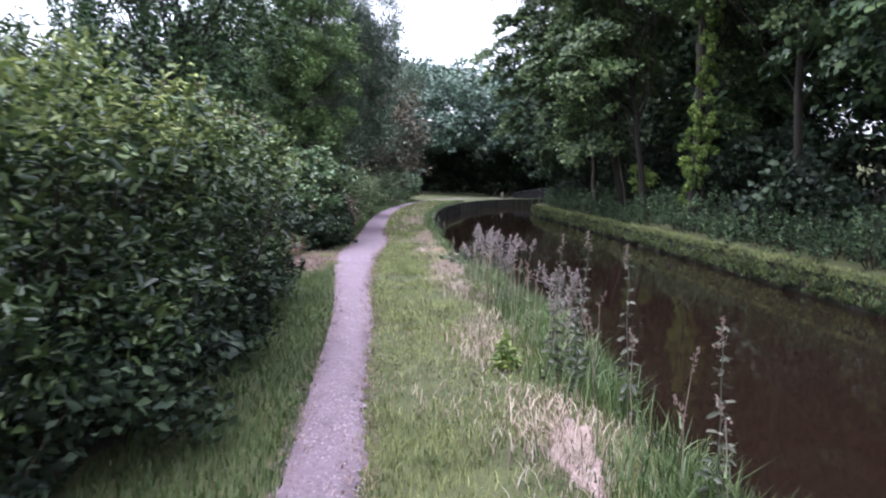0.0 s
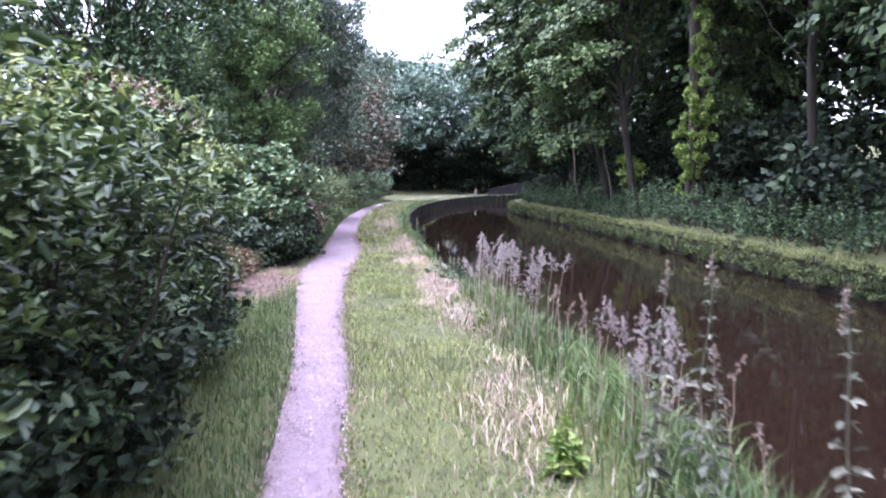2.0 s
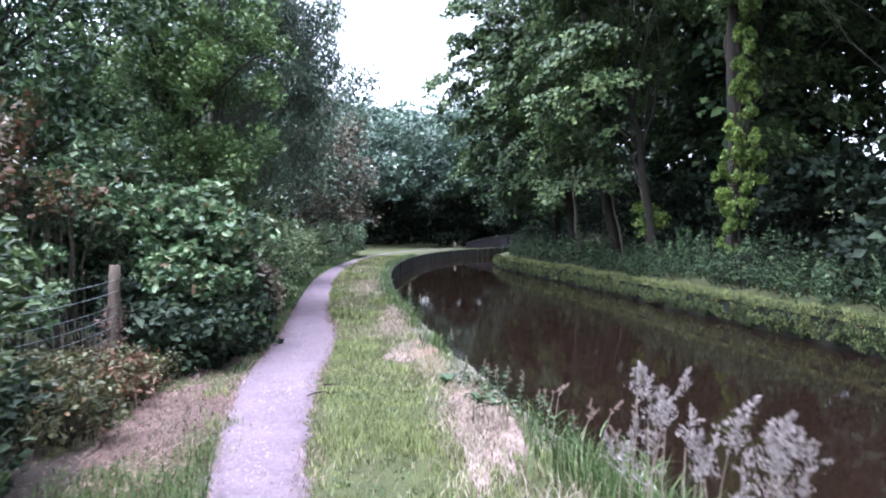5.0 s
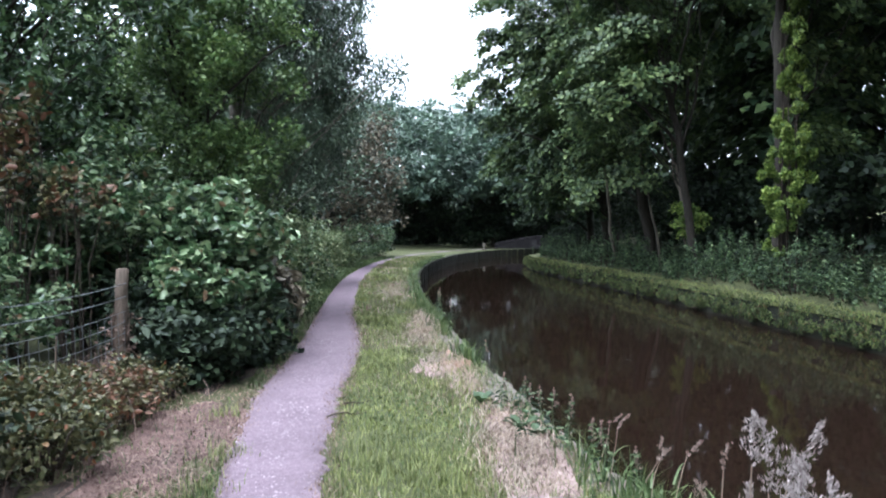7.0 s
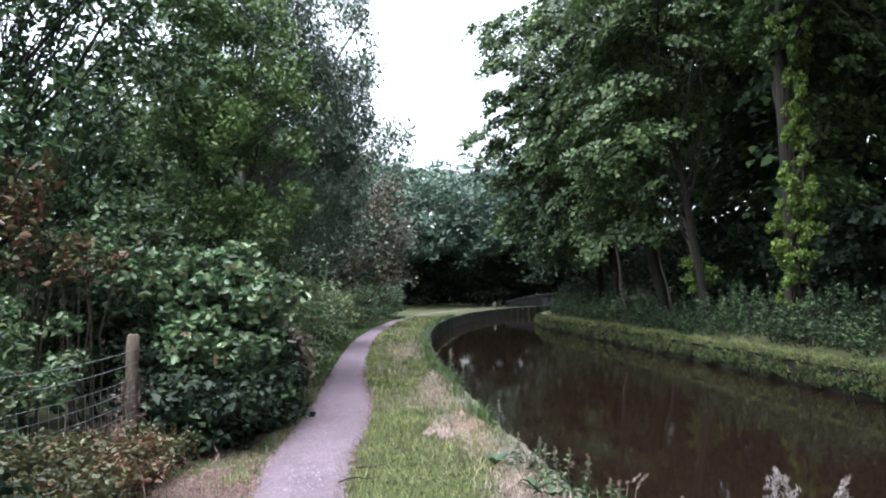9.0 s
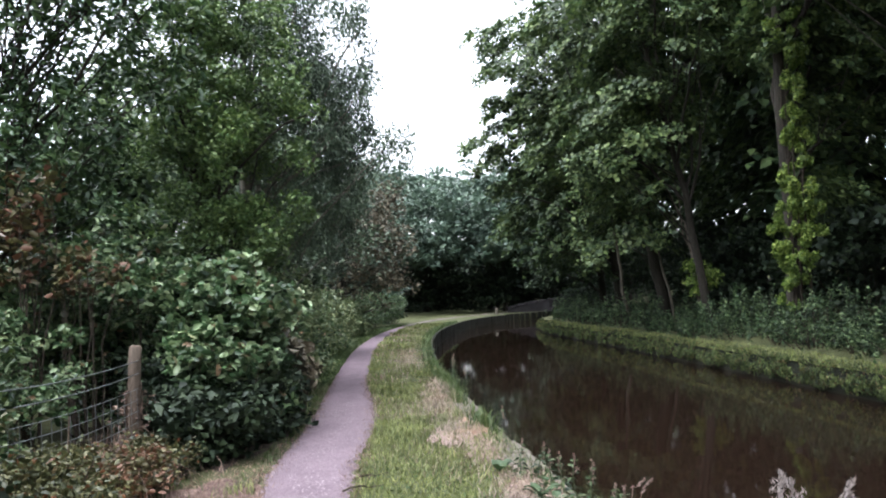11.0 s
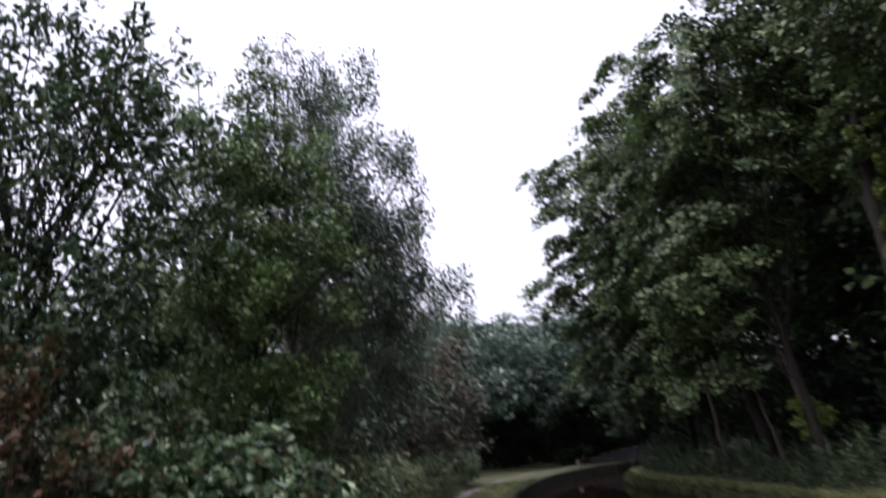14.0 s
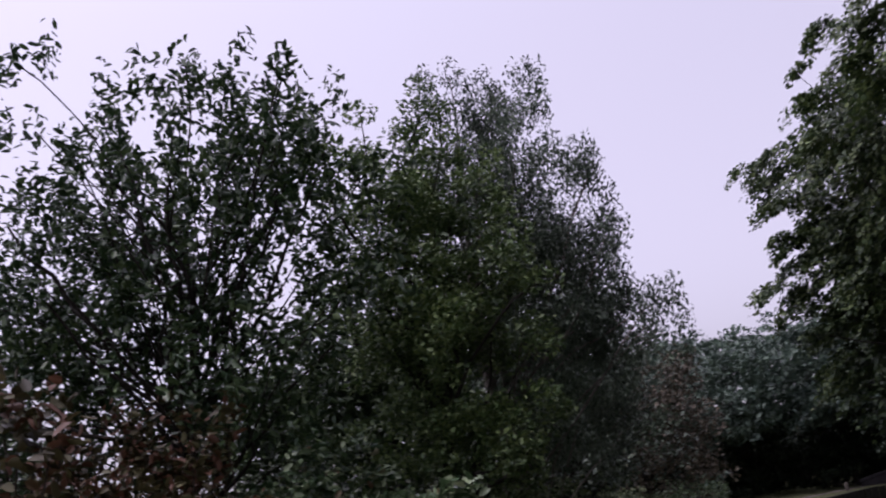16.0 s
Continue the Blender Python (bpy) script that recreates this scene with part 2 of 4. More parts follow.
def tube(geo, pts, radii, sides=7):
    pts = np.asarray(pts, float)
    n = len(pts)
    way = unit(np.gradient(pts, axis=0))
    ref = np.array([0.31, 0.95, 0.05])
    side = unit(np.cross(way, ref))
    other = np.cross(way, side)
    ang = np.linspace(0, 2 * math.pi, sides, endpoint=False)
    ring = (np.cos(ang)[None, :, None] * side[:, None] + np.sin(ang)[None, :, None] * other[:, None]) * np.asarray(radii, float)[:, None, None] + pts[:, None]
    i, j = np.meshgrid(np.arange(n - 1), np.arange(sides), indexing="ij")
    j2 = (j + 1) % sides
    f = np.stack([i * sides + j, i * sides + j2, (i + 1) * sides + j2, (i + 1) * sides + j], -1).reshape(-1, 4)
    geo.add(ring.reshape(-1, 3), f)
    geo.add(ring[-1], np.array([[0, k, k + 1] for k in range(1, sides - 1)]))
    geo.add(ring[0], np.array([[0, k + 1, k] for k in range(1, sides - 1)]))


def crooked(rng, a, b, steps, wobble):
    a, b = np.asarray(a, float), np.asarray(b, float)
    s = np.linspace(0, 1, steps)[:, None]
    bend = np.cumsum(rng.normal(size=(steps, 3)) * wobble, 0)
    bend -= bend[0] * (1 - s) + bend[-1] * s
    return a + (b - a) * s + bend


def clumps_in(rng, n, centre, radii, shell=0.45, rough=0.25):
    """Places of leaf clumps in a lumpy ellipsoid, more of them near its skin."""
    d = unit(rng.normal(size=(n, 3)))
    lump = 1 + rough * (np.sin(d[:, 0] * 5 + centre[0]) * np.sin(d[:, 1] * 4 + centre[1]) + np.sin(d[:, 2] * 6 + centre[0] * 2) * 0.6)
    r = rng.uniform(0, 1, n) ** shell
    return np.asarray(centre) + d * (r * lump)[:, None] * np.asarray(radii)


def scatter(rng, tips, per, spread):
    p = np.repeat(tips, per, 0)
    q = rng.normal(size=p.shape)
    q *= (rng.uniform(0, 1, len(p)) ** 0.45 / np.linalg.norm(q, axis=1))[:, None]
    return p + q * np.asarray(spread)


def sprays(rng, tips, axis, per, size):
    """Flat leafy sprays that hang outward from a stem, like shingles: places, directions and faces of the leaves."""
    out = unit((tips - axis) * (1, 1, 0) + rng.normal(size=tips.shape) * (0.35, 0.35, 0))
    fall = rng.uniform(0.25, 0.95, len(tips))[:, None]
    along_way = unit(out - fall * np.array([0, 0, 1.0]))
    across = np.stack([-out[:, 1], out[:, 0], np.zeros(len(out))], 1)
    facing = np.cross(across, along_way)
    facing *= np.sign(facing[:, 2:3])
    s = (size * rng.uniform(0.65, 1.3, len(tips)))[:, None, None]
    q = rng.normal(size=(len(tips), per, 3))
    q *= rng.uniform(0, 1, (len(tips), per, 1)) ** 0.45 / np.linalg.norm(q, axis=2, keepdims=True)
    p = tips[:, None] + s * (q[..., :1] * along_way[:, None] + q[..., 1:2] * across[:, None] * 0.8 + (q[..., 2:] * 0.3 - 0.25 * q[..., :1] ** 2) * facing[:, None])
    return p.reshape(-1, 3), np.repeat(along_way, per, 0), np.repeat(facing, per, 0)


def tree(name, label, x, y, z, height, crowns, mat, bark, rng, tips=150, per=60, leaf=0.16, spread=(0.75, 0.75, 0.4),
         trunk=0.2, lean=(0, 0), limbs=9, droop=0.15, slim=0.55, shell=0.5, group="", fine=False, spray=0.0):
    """crowns: ellipsoids (dx, dy, height of centre, rx, ry, rz), each with its share of the clumps."""
    t = thing(name, label, "tree", group, at=(x, y, z))
    top = np.array([lean[0], lean[1], height * 0.8])
    stem = crooked(rng, (0, 0, -0.3), top, 12, 0.06)
    g = Geo()
    tube(g, stem, trunk * np.linspace(1.15, 0.25, 12) + np.array([0.1 * trunk * 3] + [0] * 11), 9)
    part("trunk", g, bark, t, smooth=True)
    vol = np.array([c[3] * c[4] * c[5] for c in crowns])
    share = np.maximum((tips * vol / vol.sum()).astype(int), 6)
    spots = [clumps_in(rng, k, c[:3], c[3:6], shell, 0.15 if spray else 0.25) for k, c in zip(share, crowns)]
    allspots = np.concatenate(spots)
    allspots = allspots[allspots[:, 2] > 0.3]
    if spray:
        # leave out sprays that would hang alone in the air
        gaps = np.sort(np.linalg.norm(allspots[:, None] - allspots[None], axis=2), axis=1)
        allspots = allspots[gaps[:, 3] < spray * 1.5]
    g = Geo()
    picks = rng.choice(len(allspots), min(limbs * 4, len(allspots)), replace=False)
    for i, k in enumerate(picks):
        b = allspots[k]
        h = np.clip(b[2] * rng.uniform(0.45, 0.8), 0.8, height * 0.78)
        s = np.clip((h + 0.3) / (top[2] + 0.3), 0, 1) * 11
        lo = int(s)
        a = stem[lo] + (stem[min(lo + 1, 11)] - stem[lo]) * (s - lo)
        if i < limbs:
            one = Geo()
            tube(one, crooked(rng, a, b, 8, 0.09), np.linspace(trunk * 0.42, 0.015, 8), 6)
            part("limb", one, bark, t, smooth=True)
        else:
            tube(g, crooked(rng, a, b, 7, 0.08), np.linspace(trunk * 0.16, 0.01, 7), 5)
    tagged(part("brushwood", g, bark, t, smooth=True), kind="stuff")
    g = Geo()
    if spray:
        p, way, facing = sprays(rng, allspots, np.array([lean[0] * 0.8, lean[1], 0]), per, spray)
        leaves(g, p, leaf, rng, 1.1, slim, droop, way, fine, facing)
    else:
        leaves(g, scatter(rng, allspots, per, spread), leaf, rng, 1.1, slim, droop, None, fine)
    part("crown", g, mat, t)
    return t


def bush(name, label, x, y, z, blobs, mat, rng, tips=60, per=50, leaf=0.09, spread=(0.3, 0.3, 0.2), droop=0.1, up=0.7, slim=0.6, category="bush", stems=14, shell=0.45, group="", fine=True):
    t = thing(name, label, category, group, at=(x, y, z))
    vol = np.array([b[3] * b[4] * b[5] for b in blobs])
    share = np.maximum((tips * vol / vol.sum()).astype(int), 4)
    spots = np.concatenate([clumps_in(rng, k, b[:3], b[3:6], shell, 0.2) for k, b in zip(share, blobs)])
    spots = spots[spots[:, 2] > 0.08]
    g = Geo()
    for k in rng.choice(len(spots), min(stems, len(spots)), replace=False):
        foot = np.array([spots[k][0] * 0.35, spots[k][1] * 0.5, -0.05])
        tube(g, crooked(rng, foot, spots[k], 6, 0.04), np.linspace(0.018, 0.005, 6), 4)
    tagged(part("brushwood", g, M_TWIG, t), kind="stuff")
    g = Geo()
    p = scatter(rng, spots, per, spread)
    leaves(g, p[p[:, 2] > 0.01], leaf, rng, up, slim, droop, None, fine)
    part("foliage", g, mat, t)
    return t


# ---- the lie of the land ----
def along(table):
    ys, xs = zip(*table)
    ys, xs = np.array(ys, float), np.array(xs, float)

    def f(y):
        # a smooth line through the table
        m = np.gradient(xs, ys)
        y = np.clip(np.asarray(y, float), ys[0], ys[-1])
        i = np.clip(np.searchsorted(ys, y, side="right") - 1, 0, len(ys) - 2)
        h = ys[i + 1] - ys[i]
        s = (y - ys[i]) / h
        return (xs[i] * (2 * s**3 - 3 * s**2 + 1) + h * m[i] * (s**3 - 2 * s**2 + s) + xs[i + 1] * (-2 * s**3 + 3 * s**2) + h * m[i + 1] * (s**3 - s**2))
    return f


near_bank = along([(-60, 6), (-20, 3.1), (-8, 2.45), (-4, 2.2), (0, 1.9), (3, 1.45), (5, 1.0), (7.2, 0.66), (9, 0.4), (12, 0.05), (20, -0.65), (28, -0.95), (36, -0.8), (44, -0.1), (52, 1.2), (58, 3.0), (61, 4.2), (64, 6.5), (68, 10), (71, 16)])
far_bank = along([(-60, 13), (-20, 10.2), (-8, 9.2), (5, 8.4), (13, 7.75), (18, 7.3), (24, 6.75), (30, 6.2), (36, 5.5), (42, 4.95), (47, 5.2), (52, 6.3), (56, 8.2), (60, 10.4), (64, 12.8), (71, 17.5)])
path_mid = along([(-40, 3.6), (-12, 1.0), (-4.4, 0.24), (-2.9, 0.04), (0.5, -0.4), (3.4, -0.88), (7.5, -1.4), (9.4, -1.48), (15, -2.1), (25, -2.92), (35, -3.15), (44, -2.7), (54, -1.0), (62, 2.0), (70, 7)])
path_half = along([(-40, 0.24), (-4.4, 0.22), (0.5, 0.24), (3.4, 0.28), (5.5, 0.38), (7.5, 0.42), (9.4, 0.44), (15, 0.36), (25, 0.34), (35, 0.28), (45, 0.2), (70, 0.2)])
WATER = -0.58


def bumps(x, y):
    return 0.03 * np.sin(x * 1.7 + y * 0.6) * np.sin(y * 1.1 - x * 0.4) + 0.015 * np.sin(x * 5.1 + 1) * np.sin(y * 4.3)


def height(x, y):
    """Ground beside the canal: a level path, a rise behind the far bank and on the left."""
    d = x - far_bank(y)
    rise = np.where(d > 0, -0.06 + 0.1 * np.clip(d, 0, 1) + 0.17 * np.clip(d - 0.6, 0, 12), 0)
    left = np.clip(path_mid(y) - 4.0 - x, 0, 8) * 0.04
    flat = np.abs(x - path_mid(y)) < 0.8
    return np.where(flat, 0.0, bumps(x, y)) + rise + left


def build_ground():
    ys = np.concatenate([np.linspace(-400, -62, 12), np.linspace(-60, -10, 40), np.linspace(-9.8, 20, 140), np.linspace(20.5, 75, 110), np.linspace(76, 100, 12), np.geomspace(105, 900, 12)])
    left = -np.concatenate([[0, 0.05, 0.15], np.linspace(0.35, 7, 32), np.geomspace(8, 700, 16)])[::-1]
    right = np.concatenate([[0, 0.06, 0.2], np.linspace(0.5, 10, 22), np.geomspace(11, 700, 16)])
    rows = []
    for y in ys:
        a, b = float(near_bank(y)), float(far_bank(y))
        if y > 71.5:
            b = a + 0.4
        xl, xr = a + left, b + right
        zl = height(np.minimum(xl, b - 0.01), np.full_like(xl, y)) - np.clip(0.06 - (a - xl), 0, 0.06) * 1.2
        zr = height(xr, np.full_like(xr, y))
        hill = min(max((y - 86) * 0.3, 0), 9)
        zl, zr = zl + hill, zr + hill
        deep = -1.6 if y < 71.5 else hill
        row = [np.stack([xl, np.full_like(xl, y), zl], 1), np.array([[a + 0.06, y, deep], [(a + b) / 2, y, deep], [b - 0.05, y, deep]]), np.stack([xr, np.full_like(xr, y), zr], 1)]
        rows.append(np.concatenate(row))
    k = len(rows[0])
    i, j = np.meshgrid(np.arange(len(rows) - 1), np.arange(k - 1), indexing="ij")
    f = np.stack([i * k + j, i * k + j + 1, (i + 1) * k + j + 1, (i + 1) * k + j], -1).reshape(-1, 4)
    g = Geo()
    g.add(np.concatenate(rows), f)
    tagged(part("ground", g, M_SOIL, smooth=True), "short grassy ground of a canal towpath and banks", "ground", kind="structure")


def strip(name, label, category, mid, half, y0, y1, step, lift, mat, rng, ragged):
    ys = np.arange(y0, y1, step)
    cols = np.array([-1, -0.8, -0.4, 0, 0.4, 0.8, 1])
    rough = rng.normal(size=(len(ys), 2)) * ragged + np.stack([np.sin(ys * 2.3) + np.sin(ys * 0.9 + 2), np.sin(ys * 1.9 + 1) + np.sin(ys * 0.7)], 1) * ragged * 0.8
    m, h = mid(ys), half(ys)
    x = m[:, None] + cols[None] * h[:, None]
    x[:, 0] += rough[:, 0]
    x[:, -1] += rough[:, 1]
    z = lift + np.array([-0.02, 0.0, 0, -0.006, 0, 0.0, -0.02])[None] + bumps(x * 2, ys[:, None] * 1.3) * 0.15
    v = np.stack([x, np.repeat(ys[:, None], 7, 1), z], -1)
    i, j = np.meshgrid(np.arange(len(ys) - 1), np.arange(6), indexing="ij")
    f = np.stack([i * 7 + j, i * 7 + j + 1, (i + 1) * 7 + j + 1, (i + 1) * 7 + j], -1).reshape(-1, 4)
    g = Geo()
    g.add(v.reshape(-1, 3), f)
    return tagged(part(name, g, mat, smooth=True), label, category, kind="structure")


rng = np.random.default_rng(7)
build_ground()
strip("path", "narrow trodden gravel towpath with ragged edges", "path", path_mid, path_half, -30, 66, 0.07, 0.022, M_PATH, rng, 0.026)
g = Geo()
g.add([(-60, -200, WATER), (90, -200, WATER), (90, 76, WATER), (-60, 76, WATER)], [(0, 1, 2, 3)])
tagged(part("water", g, M_WATER), "still brown canal water reflecting the trees", "water", kind="structure")

# ---- the wood on the far bank ----
WOOD = "trees on the far bank"


def wood_tree(label, x, y, h, crowns, mat, lean, tips, per, leaf, spray, trunk=0.2, bark=M_BARK, limbs=9, shell=0.36):
    return tree("tree", label, x, y, float(height(x, y)), h, crowns, mat, bark, rng, tips=tips, per=per, leaf=leaf, slim=0.85, spray=spray, trunk=trunk, lean=(lean, 0), limbs=limbs, shell=shell, group=WOOD)


def tiers(lean, h, r):
    """The crown of a wood-edge tree: a tall dome, with boughs that hang low over the water."""
    return [(lean, 0, h * 0.66, r, r, h * 0.34), (lean * 1.3 - 0.8, 0, h * 0.4, r * 0.9, r, h * 0.2), (lean * 1.2 - 0.6, 0, h * 0.24, r * 0.6, r * 0.9, h * 0.1)]


wood_tree("tall dark sycamore with a forked, ivy-clad trunk", 8.9, 20.2, 17, [(0.4, 0.6, 12.2, 3.8, 3.6, 4.4), (1.9, 0, 7.6, 3.0, 2.6, 2.8), (2.2, 0.3, 4.6, 2.0, 2.2, 1.4)], M_LEAF_LIME, 0.2, 300, 125, 0.155, 0.8, 0.2, M_BARK, 6)
wood_tree("slender tree leaning over the far bank", 8.2, 24.4, 16, [(-0.6, 0, 10.8, 3.4, 3.4, 4.2), (-2.2, 0.4, 6.2, 2.7, 2.4, 2.2)], M_LEAF_LIME, -2.4, 300, 125, 0.16, 0.8, 0.13, M_BARK)
wood_tree("broad leafy tree hanging over the canal", 8.1, 29.5, 17, [(-1.2, 0, 11.6, 4.1, 3.8, 5.0), (-2.1, 0, 6.4, 3.3, 3.4, 2.9), (-1.4, 0, 3.3, 2.0, 2.6, 1.3)], M_LEAF_LIME, -1.6, 340, 120, 0.175, 0.85)
wood_tree("broad leafy tree hanging over the canal", 7.9, 36.0, 17, [(-2.7, 0, 11.2, 4.7, 3.8, 5.0), (-2.8, 0, 7.2, 4.6, 3.6, 3.4), (-1.2, 0, 3.0, 2.4, 2.6, 1.4)], M_LEAF_LIME, -1.6, 400, 105, 0.2, 0.9)
wood_tree("broad leafy tree by the canal bend", 8.4, 43.0, 14, [(-1.4, 0, 8.2, 4.1, 4.2, 4.6), (-1.8, 0, 4.2, 3.6, 3.6, 2.4)], M_LEAF_WOOD, -0.8, 240, 80, 0.27, 1.1)
wood_tree("broad leafy tree by the canal bend", 12.0, 52.0, 15, tiers(-1.2, 15, 5.0), M_LEAF_WOOD, -0.8, 230, 50, 0.38, 1.4)
wood_tree("tall dark sycamore on the far bank", 10.2, 14.6, 19, [(-0.5, 0, 12.6, 4.6, 4.6, 6.0), (-2.0, 0.6, 8.0, 2.6, 3.4, 1.9), (-0.8, -1.4, 4.9, 1.6, 1.4, 1.8)], M_LEAF_LIME, -0.6, 340, 118, 0.15, 0.8, 0.12)
wood_tree("tall dark sycamore on the far bank", 11.0, 8.2, 18, tiers(-0.5, 18, 4.6), M_LEAF_WOOD, -0.5, 260, 85, 0.2, 1.0)
wood_tree("tall dark sycamore on the far bank", 12.0, 0.5, 17, tiers(-0.4, 17, 4.8), M_LEAF_WOOD, -0.4, 220, 50, 0.28, 1.3)
wood_tree("tall dark sycamore on the far bank", 13.0, -8.0, 17, tiers(-0.4, 17, 5.0), M_LEAF_WOOD, -0.4, 190, 44, 0.34, 1.4)
for x, y in ((12.8, 24.5), (13.2, 33), (14.0, 42), (16.5, 8), (19.5, 26.5), (17.5, 38.5), (19.5, 20.5), (15.8, 30), (14.8, 16.5)):
    wood_tree("tall tree deep in the wood", x, y, 17, [(0, 0, 11, 4.8, 4.8, 5.6), (0, 0, 5.6, 4.2, 4.6, 4.6)], M_LEAF_WOOD, 0, 190, 40, 0.38, 1.5, limbs=4)
# Leaves coloured near-black to put the wood's inner shade into these bushes.
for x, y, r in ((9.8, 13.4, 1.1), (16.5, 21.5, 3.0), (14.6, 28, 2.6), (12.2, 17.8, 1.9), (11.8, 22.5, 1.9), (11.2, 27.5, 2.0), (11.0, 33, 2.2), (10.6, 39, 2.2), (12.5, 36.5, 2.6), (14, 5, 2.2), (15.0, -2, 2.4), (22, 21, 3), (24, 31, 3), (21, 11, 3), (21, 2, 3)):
    bush("understorey_bush", "understorey bush with leaves darkened for shade in the wood", x, y, float(height(x, y)), [(0, 0, r * 0.8, r * 1.1, r * 1.5, r)], M_LEAF_SHADE, rng, tips=100, per=34, leaf=0.22, slim=0.8, spread=(0.6, 0.6, 0.3), group="wood understorey", fine=False)

# Unseen trees added behind the start to cut light on the hedge.
for x, y, h, r in ((-5.6, -12.5, 14, 3.8), (-3.5, -20, 15, 4.5), (11.8, -17, 17, 4.6), (12.5, -27, 17, 5.0), (0.5, -33, 15, 5.5), (7.5, -40, 16, 6.0)):
    tree("tree", "unseen leafy tree added behind the towpath start to block light", x, y, 0, h, [(0.6, 0, h * 0.62, r, r, h * 0.36)], M_LEAF_WOOD, M_BARK, rng, tips=150, per=34, leaf=0.4, slim=0.85, spray=1.4, trunk=0.2, limbs=5, group="trees behind the start")

# thin bare trunks along the wood's edge, in bark coloured as lit
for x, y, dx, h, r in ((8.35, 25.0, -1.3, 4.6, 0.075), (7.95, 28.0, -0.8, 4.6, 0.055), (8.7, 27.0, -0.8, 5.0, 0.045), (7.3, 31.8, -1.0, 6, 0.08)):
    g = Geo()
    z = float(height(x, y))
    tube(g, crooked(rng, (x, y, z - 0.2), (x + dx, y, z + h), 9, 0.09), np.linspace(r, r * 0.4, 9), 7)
    tagged(part("bare_trunk", g, M_BARK_LIT, smooth=True), "thin bare trunk leaning out at the wood's edge", "tree", "bare trunks")

# ivy round the forked trunk
t = thing("ivy", "bright yellow-green ivy climbing the forked trunk", "ivy", at=(8.75, 19.45, float(height(8.9, 20.2))))
g = Geo()
for z, dx, r, n in ((1.2, -0.3, 0.3, 220), (1.8, -0.38, 0.5, 620), (2.4, -0.2, 0.56, 800), (3.0, 0.0, 0.54, 760), (3.5, 0.1, 0.5, 700), (4.0, 0.0, 0.48, 700), (4.8, 0.05, 0.42, 600), (5.6, 0.05, 0.38, 520), (6.4, 0.1, 0.34, 420), (7.2, 0.15, 0.32, 320), (8.0, 0.3, 0.28, 220), (8.0, -0.4, 0.26, 160)):
    lumps = 4 + n // 60
    a = rng.uniform(0, 6.28, lumps)
    out = r * rng.uniform(0.25, 1.0, lumps)
    spots = np.stack([dx + out * np.cos(a), -0.1 + out * np.sin(a), z + rng.uniform(-0.4, 0.4, lumps)], 1)
    leaves(g, scatter(rng, spots, int(n * 2.2 / lumps), (0.13, 0.13, 0.16)), 0.095, rng, 0.5, 0.6, 0.7, None, True)
part("foliage", g, M_LEAF_IVY, t)
g = Geo()
for k in range(6):
    a = k * 1.05
    tube(g, crooked(rng, (0.25 * math.cos(a), 0.25 * math.sin(a), 0.0), (0.2 * math.cos(a + 0.6), 0.2 * math.sin(a + 0.6), 6.5), 10, 0.03), np.linspace(0.03, 0.01, 10), 5)
tagged(part("brushwood", g, M_TWIG, t), kind="stuff")
bush("ivy_bush", "small yellow-green ivy clump on a leaning trunk", 7.95, 24.9, 1.3, [(0, 0, 0.7, 0.4, 0.4, 0.8)], M_LEAF_IVY, rng, tips=26, per=40, leaf=0.12, category="ivy", stems=5)

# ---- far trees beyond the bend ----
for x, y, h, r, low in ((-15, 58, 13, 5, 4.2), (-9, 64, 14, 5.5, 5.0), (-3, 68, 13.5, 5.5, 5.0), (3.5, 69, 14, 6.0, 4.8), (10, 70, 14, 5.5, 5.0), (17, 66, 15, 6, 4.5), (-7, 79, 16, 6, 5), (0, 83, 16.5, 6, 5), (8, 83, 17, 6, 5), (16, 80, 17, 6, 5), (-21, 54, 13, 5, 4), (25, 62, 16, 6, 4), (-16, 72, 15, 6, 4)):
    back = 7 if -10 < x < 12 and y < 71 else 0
    tree("tree", "distant tree beyond the canal bend with haze-tinted bluish-green leaves", x, y + back, 0, h, [(0, -back, (h + low) / 2, r, r, (h - low) / 2), (0, -1.5 - back, low + 1.2, r * 1.05, r * 0.9, 1.8)], M_LEAF_HAZE, M_BARK, rng,
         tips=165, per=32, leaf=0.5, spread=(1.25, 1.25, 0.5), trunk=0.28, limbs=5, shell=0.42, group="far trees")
# Thickets coloured near-black for the deep shade under the far trees.
for x, y, r in ((-9, 78, 3.2), (-2, 81, 3.4), (5, 82, 3.4), (12, 80, 3.4), (-15, 68, 3.2), (19, 76, 3.4), (-6, 87, 4), (3, 90, 4), (12, 89, 4), (-13, 84, 4), (20, 86, 4), (-20, 64, 3.2), (-26, 60, 4), (-10, 91, 5), (0, 94, 5.5), (10, 94, 5.5), (20, 92, 5.5), (26, 74, 4), (-1, 74, 2.2), (4, 73, 2.2), (8, 74, 2.2), (13.5, 73, 2.4), (-6, 72, 2.2)):
    bush("thicket", "thicket with leaves darkened for shade under the distant trees", x, y, 0, [(0, 0, r * 0.75, r * 1.4, r, r)], M_LEAF_SHADE, rng, tips=70, per=28, leaf=0.5, spread=(0.9, 0.9, 0.5), group="far thicket", fine=False)

# Near-black leaves put the far hollow's shade into these crowns.
tree("tree", "dark tree leaning over the small bridge", 12.4, 61.5, 0, 11, [(-1.5, 0, 6.0, 4.0, 3.5, 3.6), (-3.4, 0, 3.2, 3.2, 2.6, 1.2)], M_LEAF_SHADE, M_BARK, rng, tips=170, per=48, leaf=0.34, spread=(0.9, 0.9, 0.4), trunk=0.2, group="far trees")
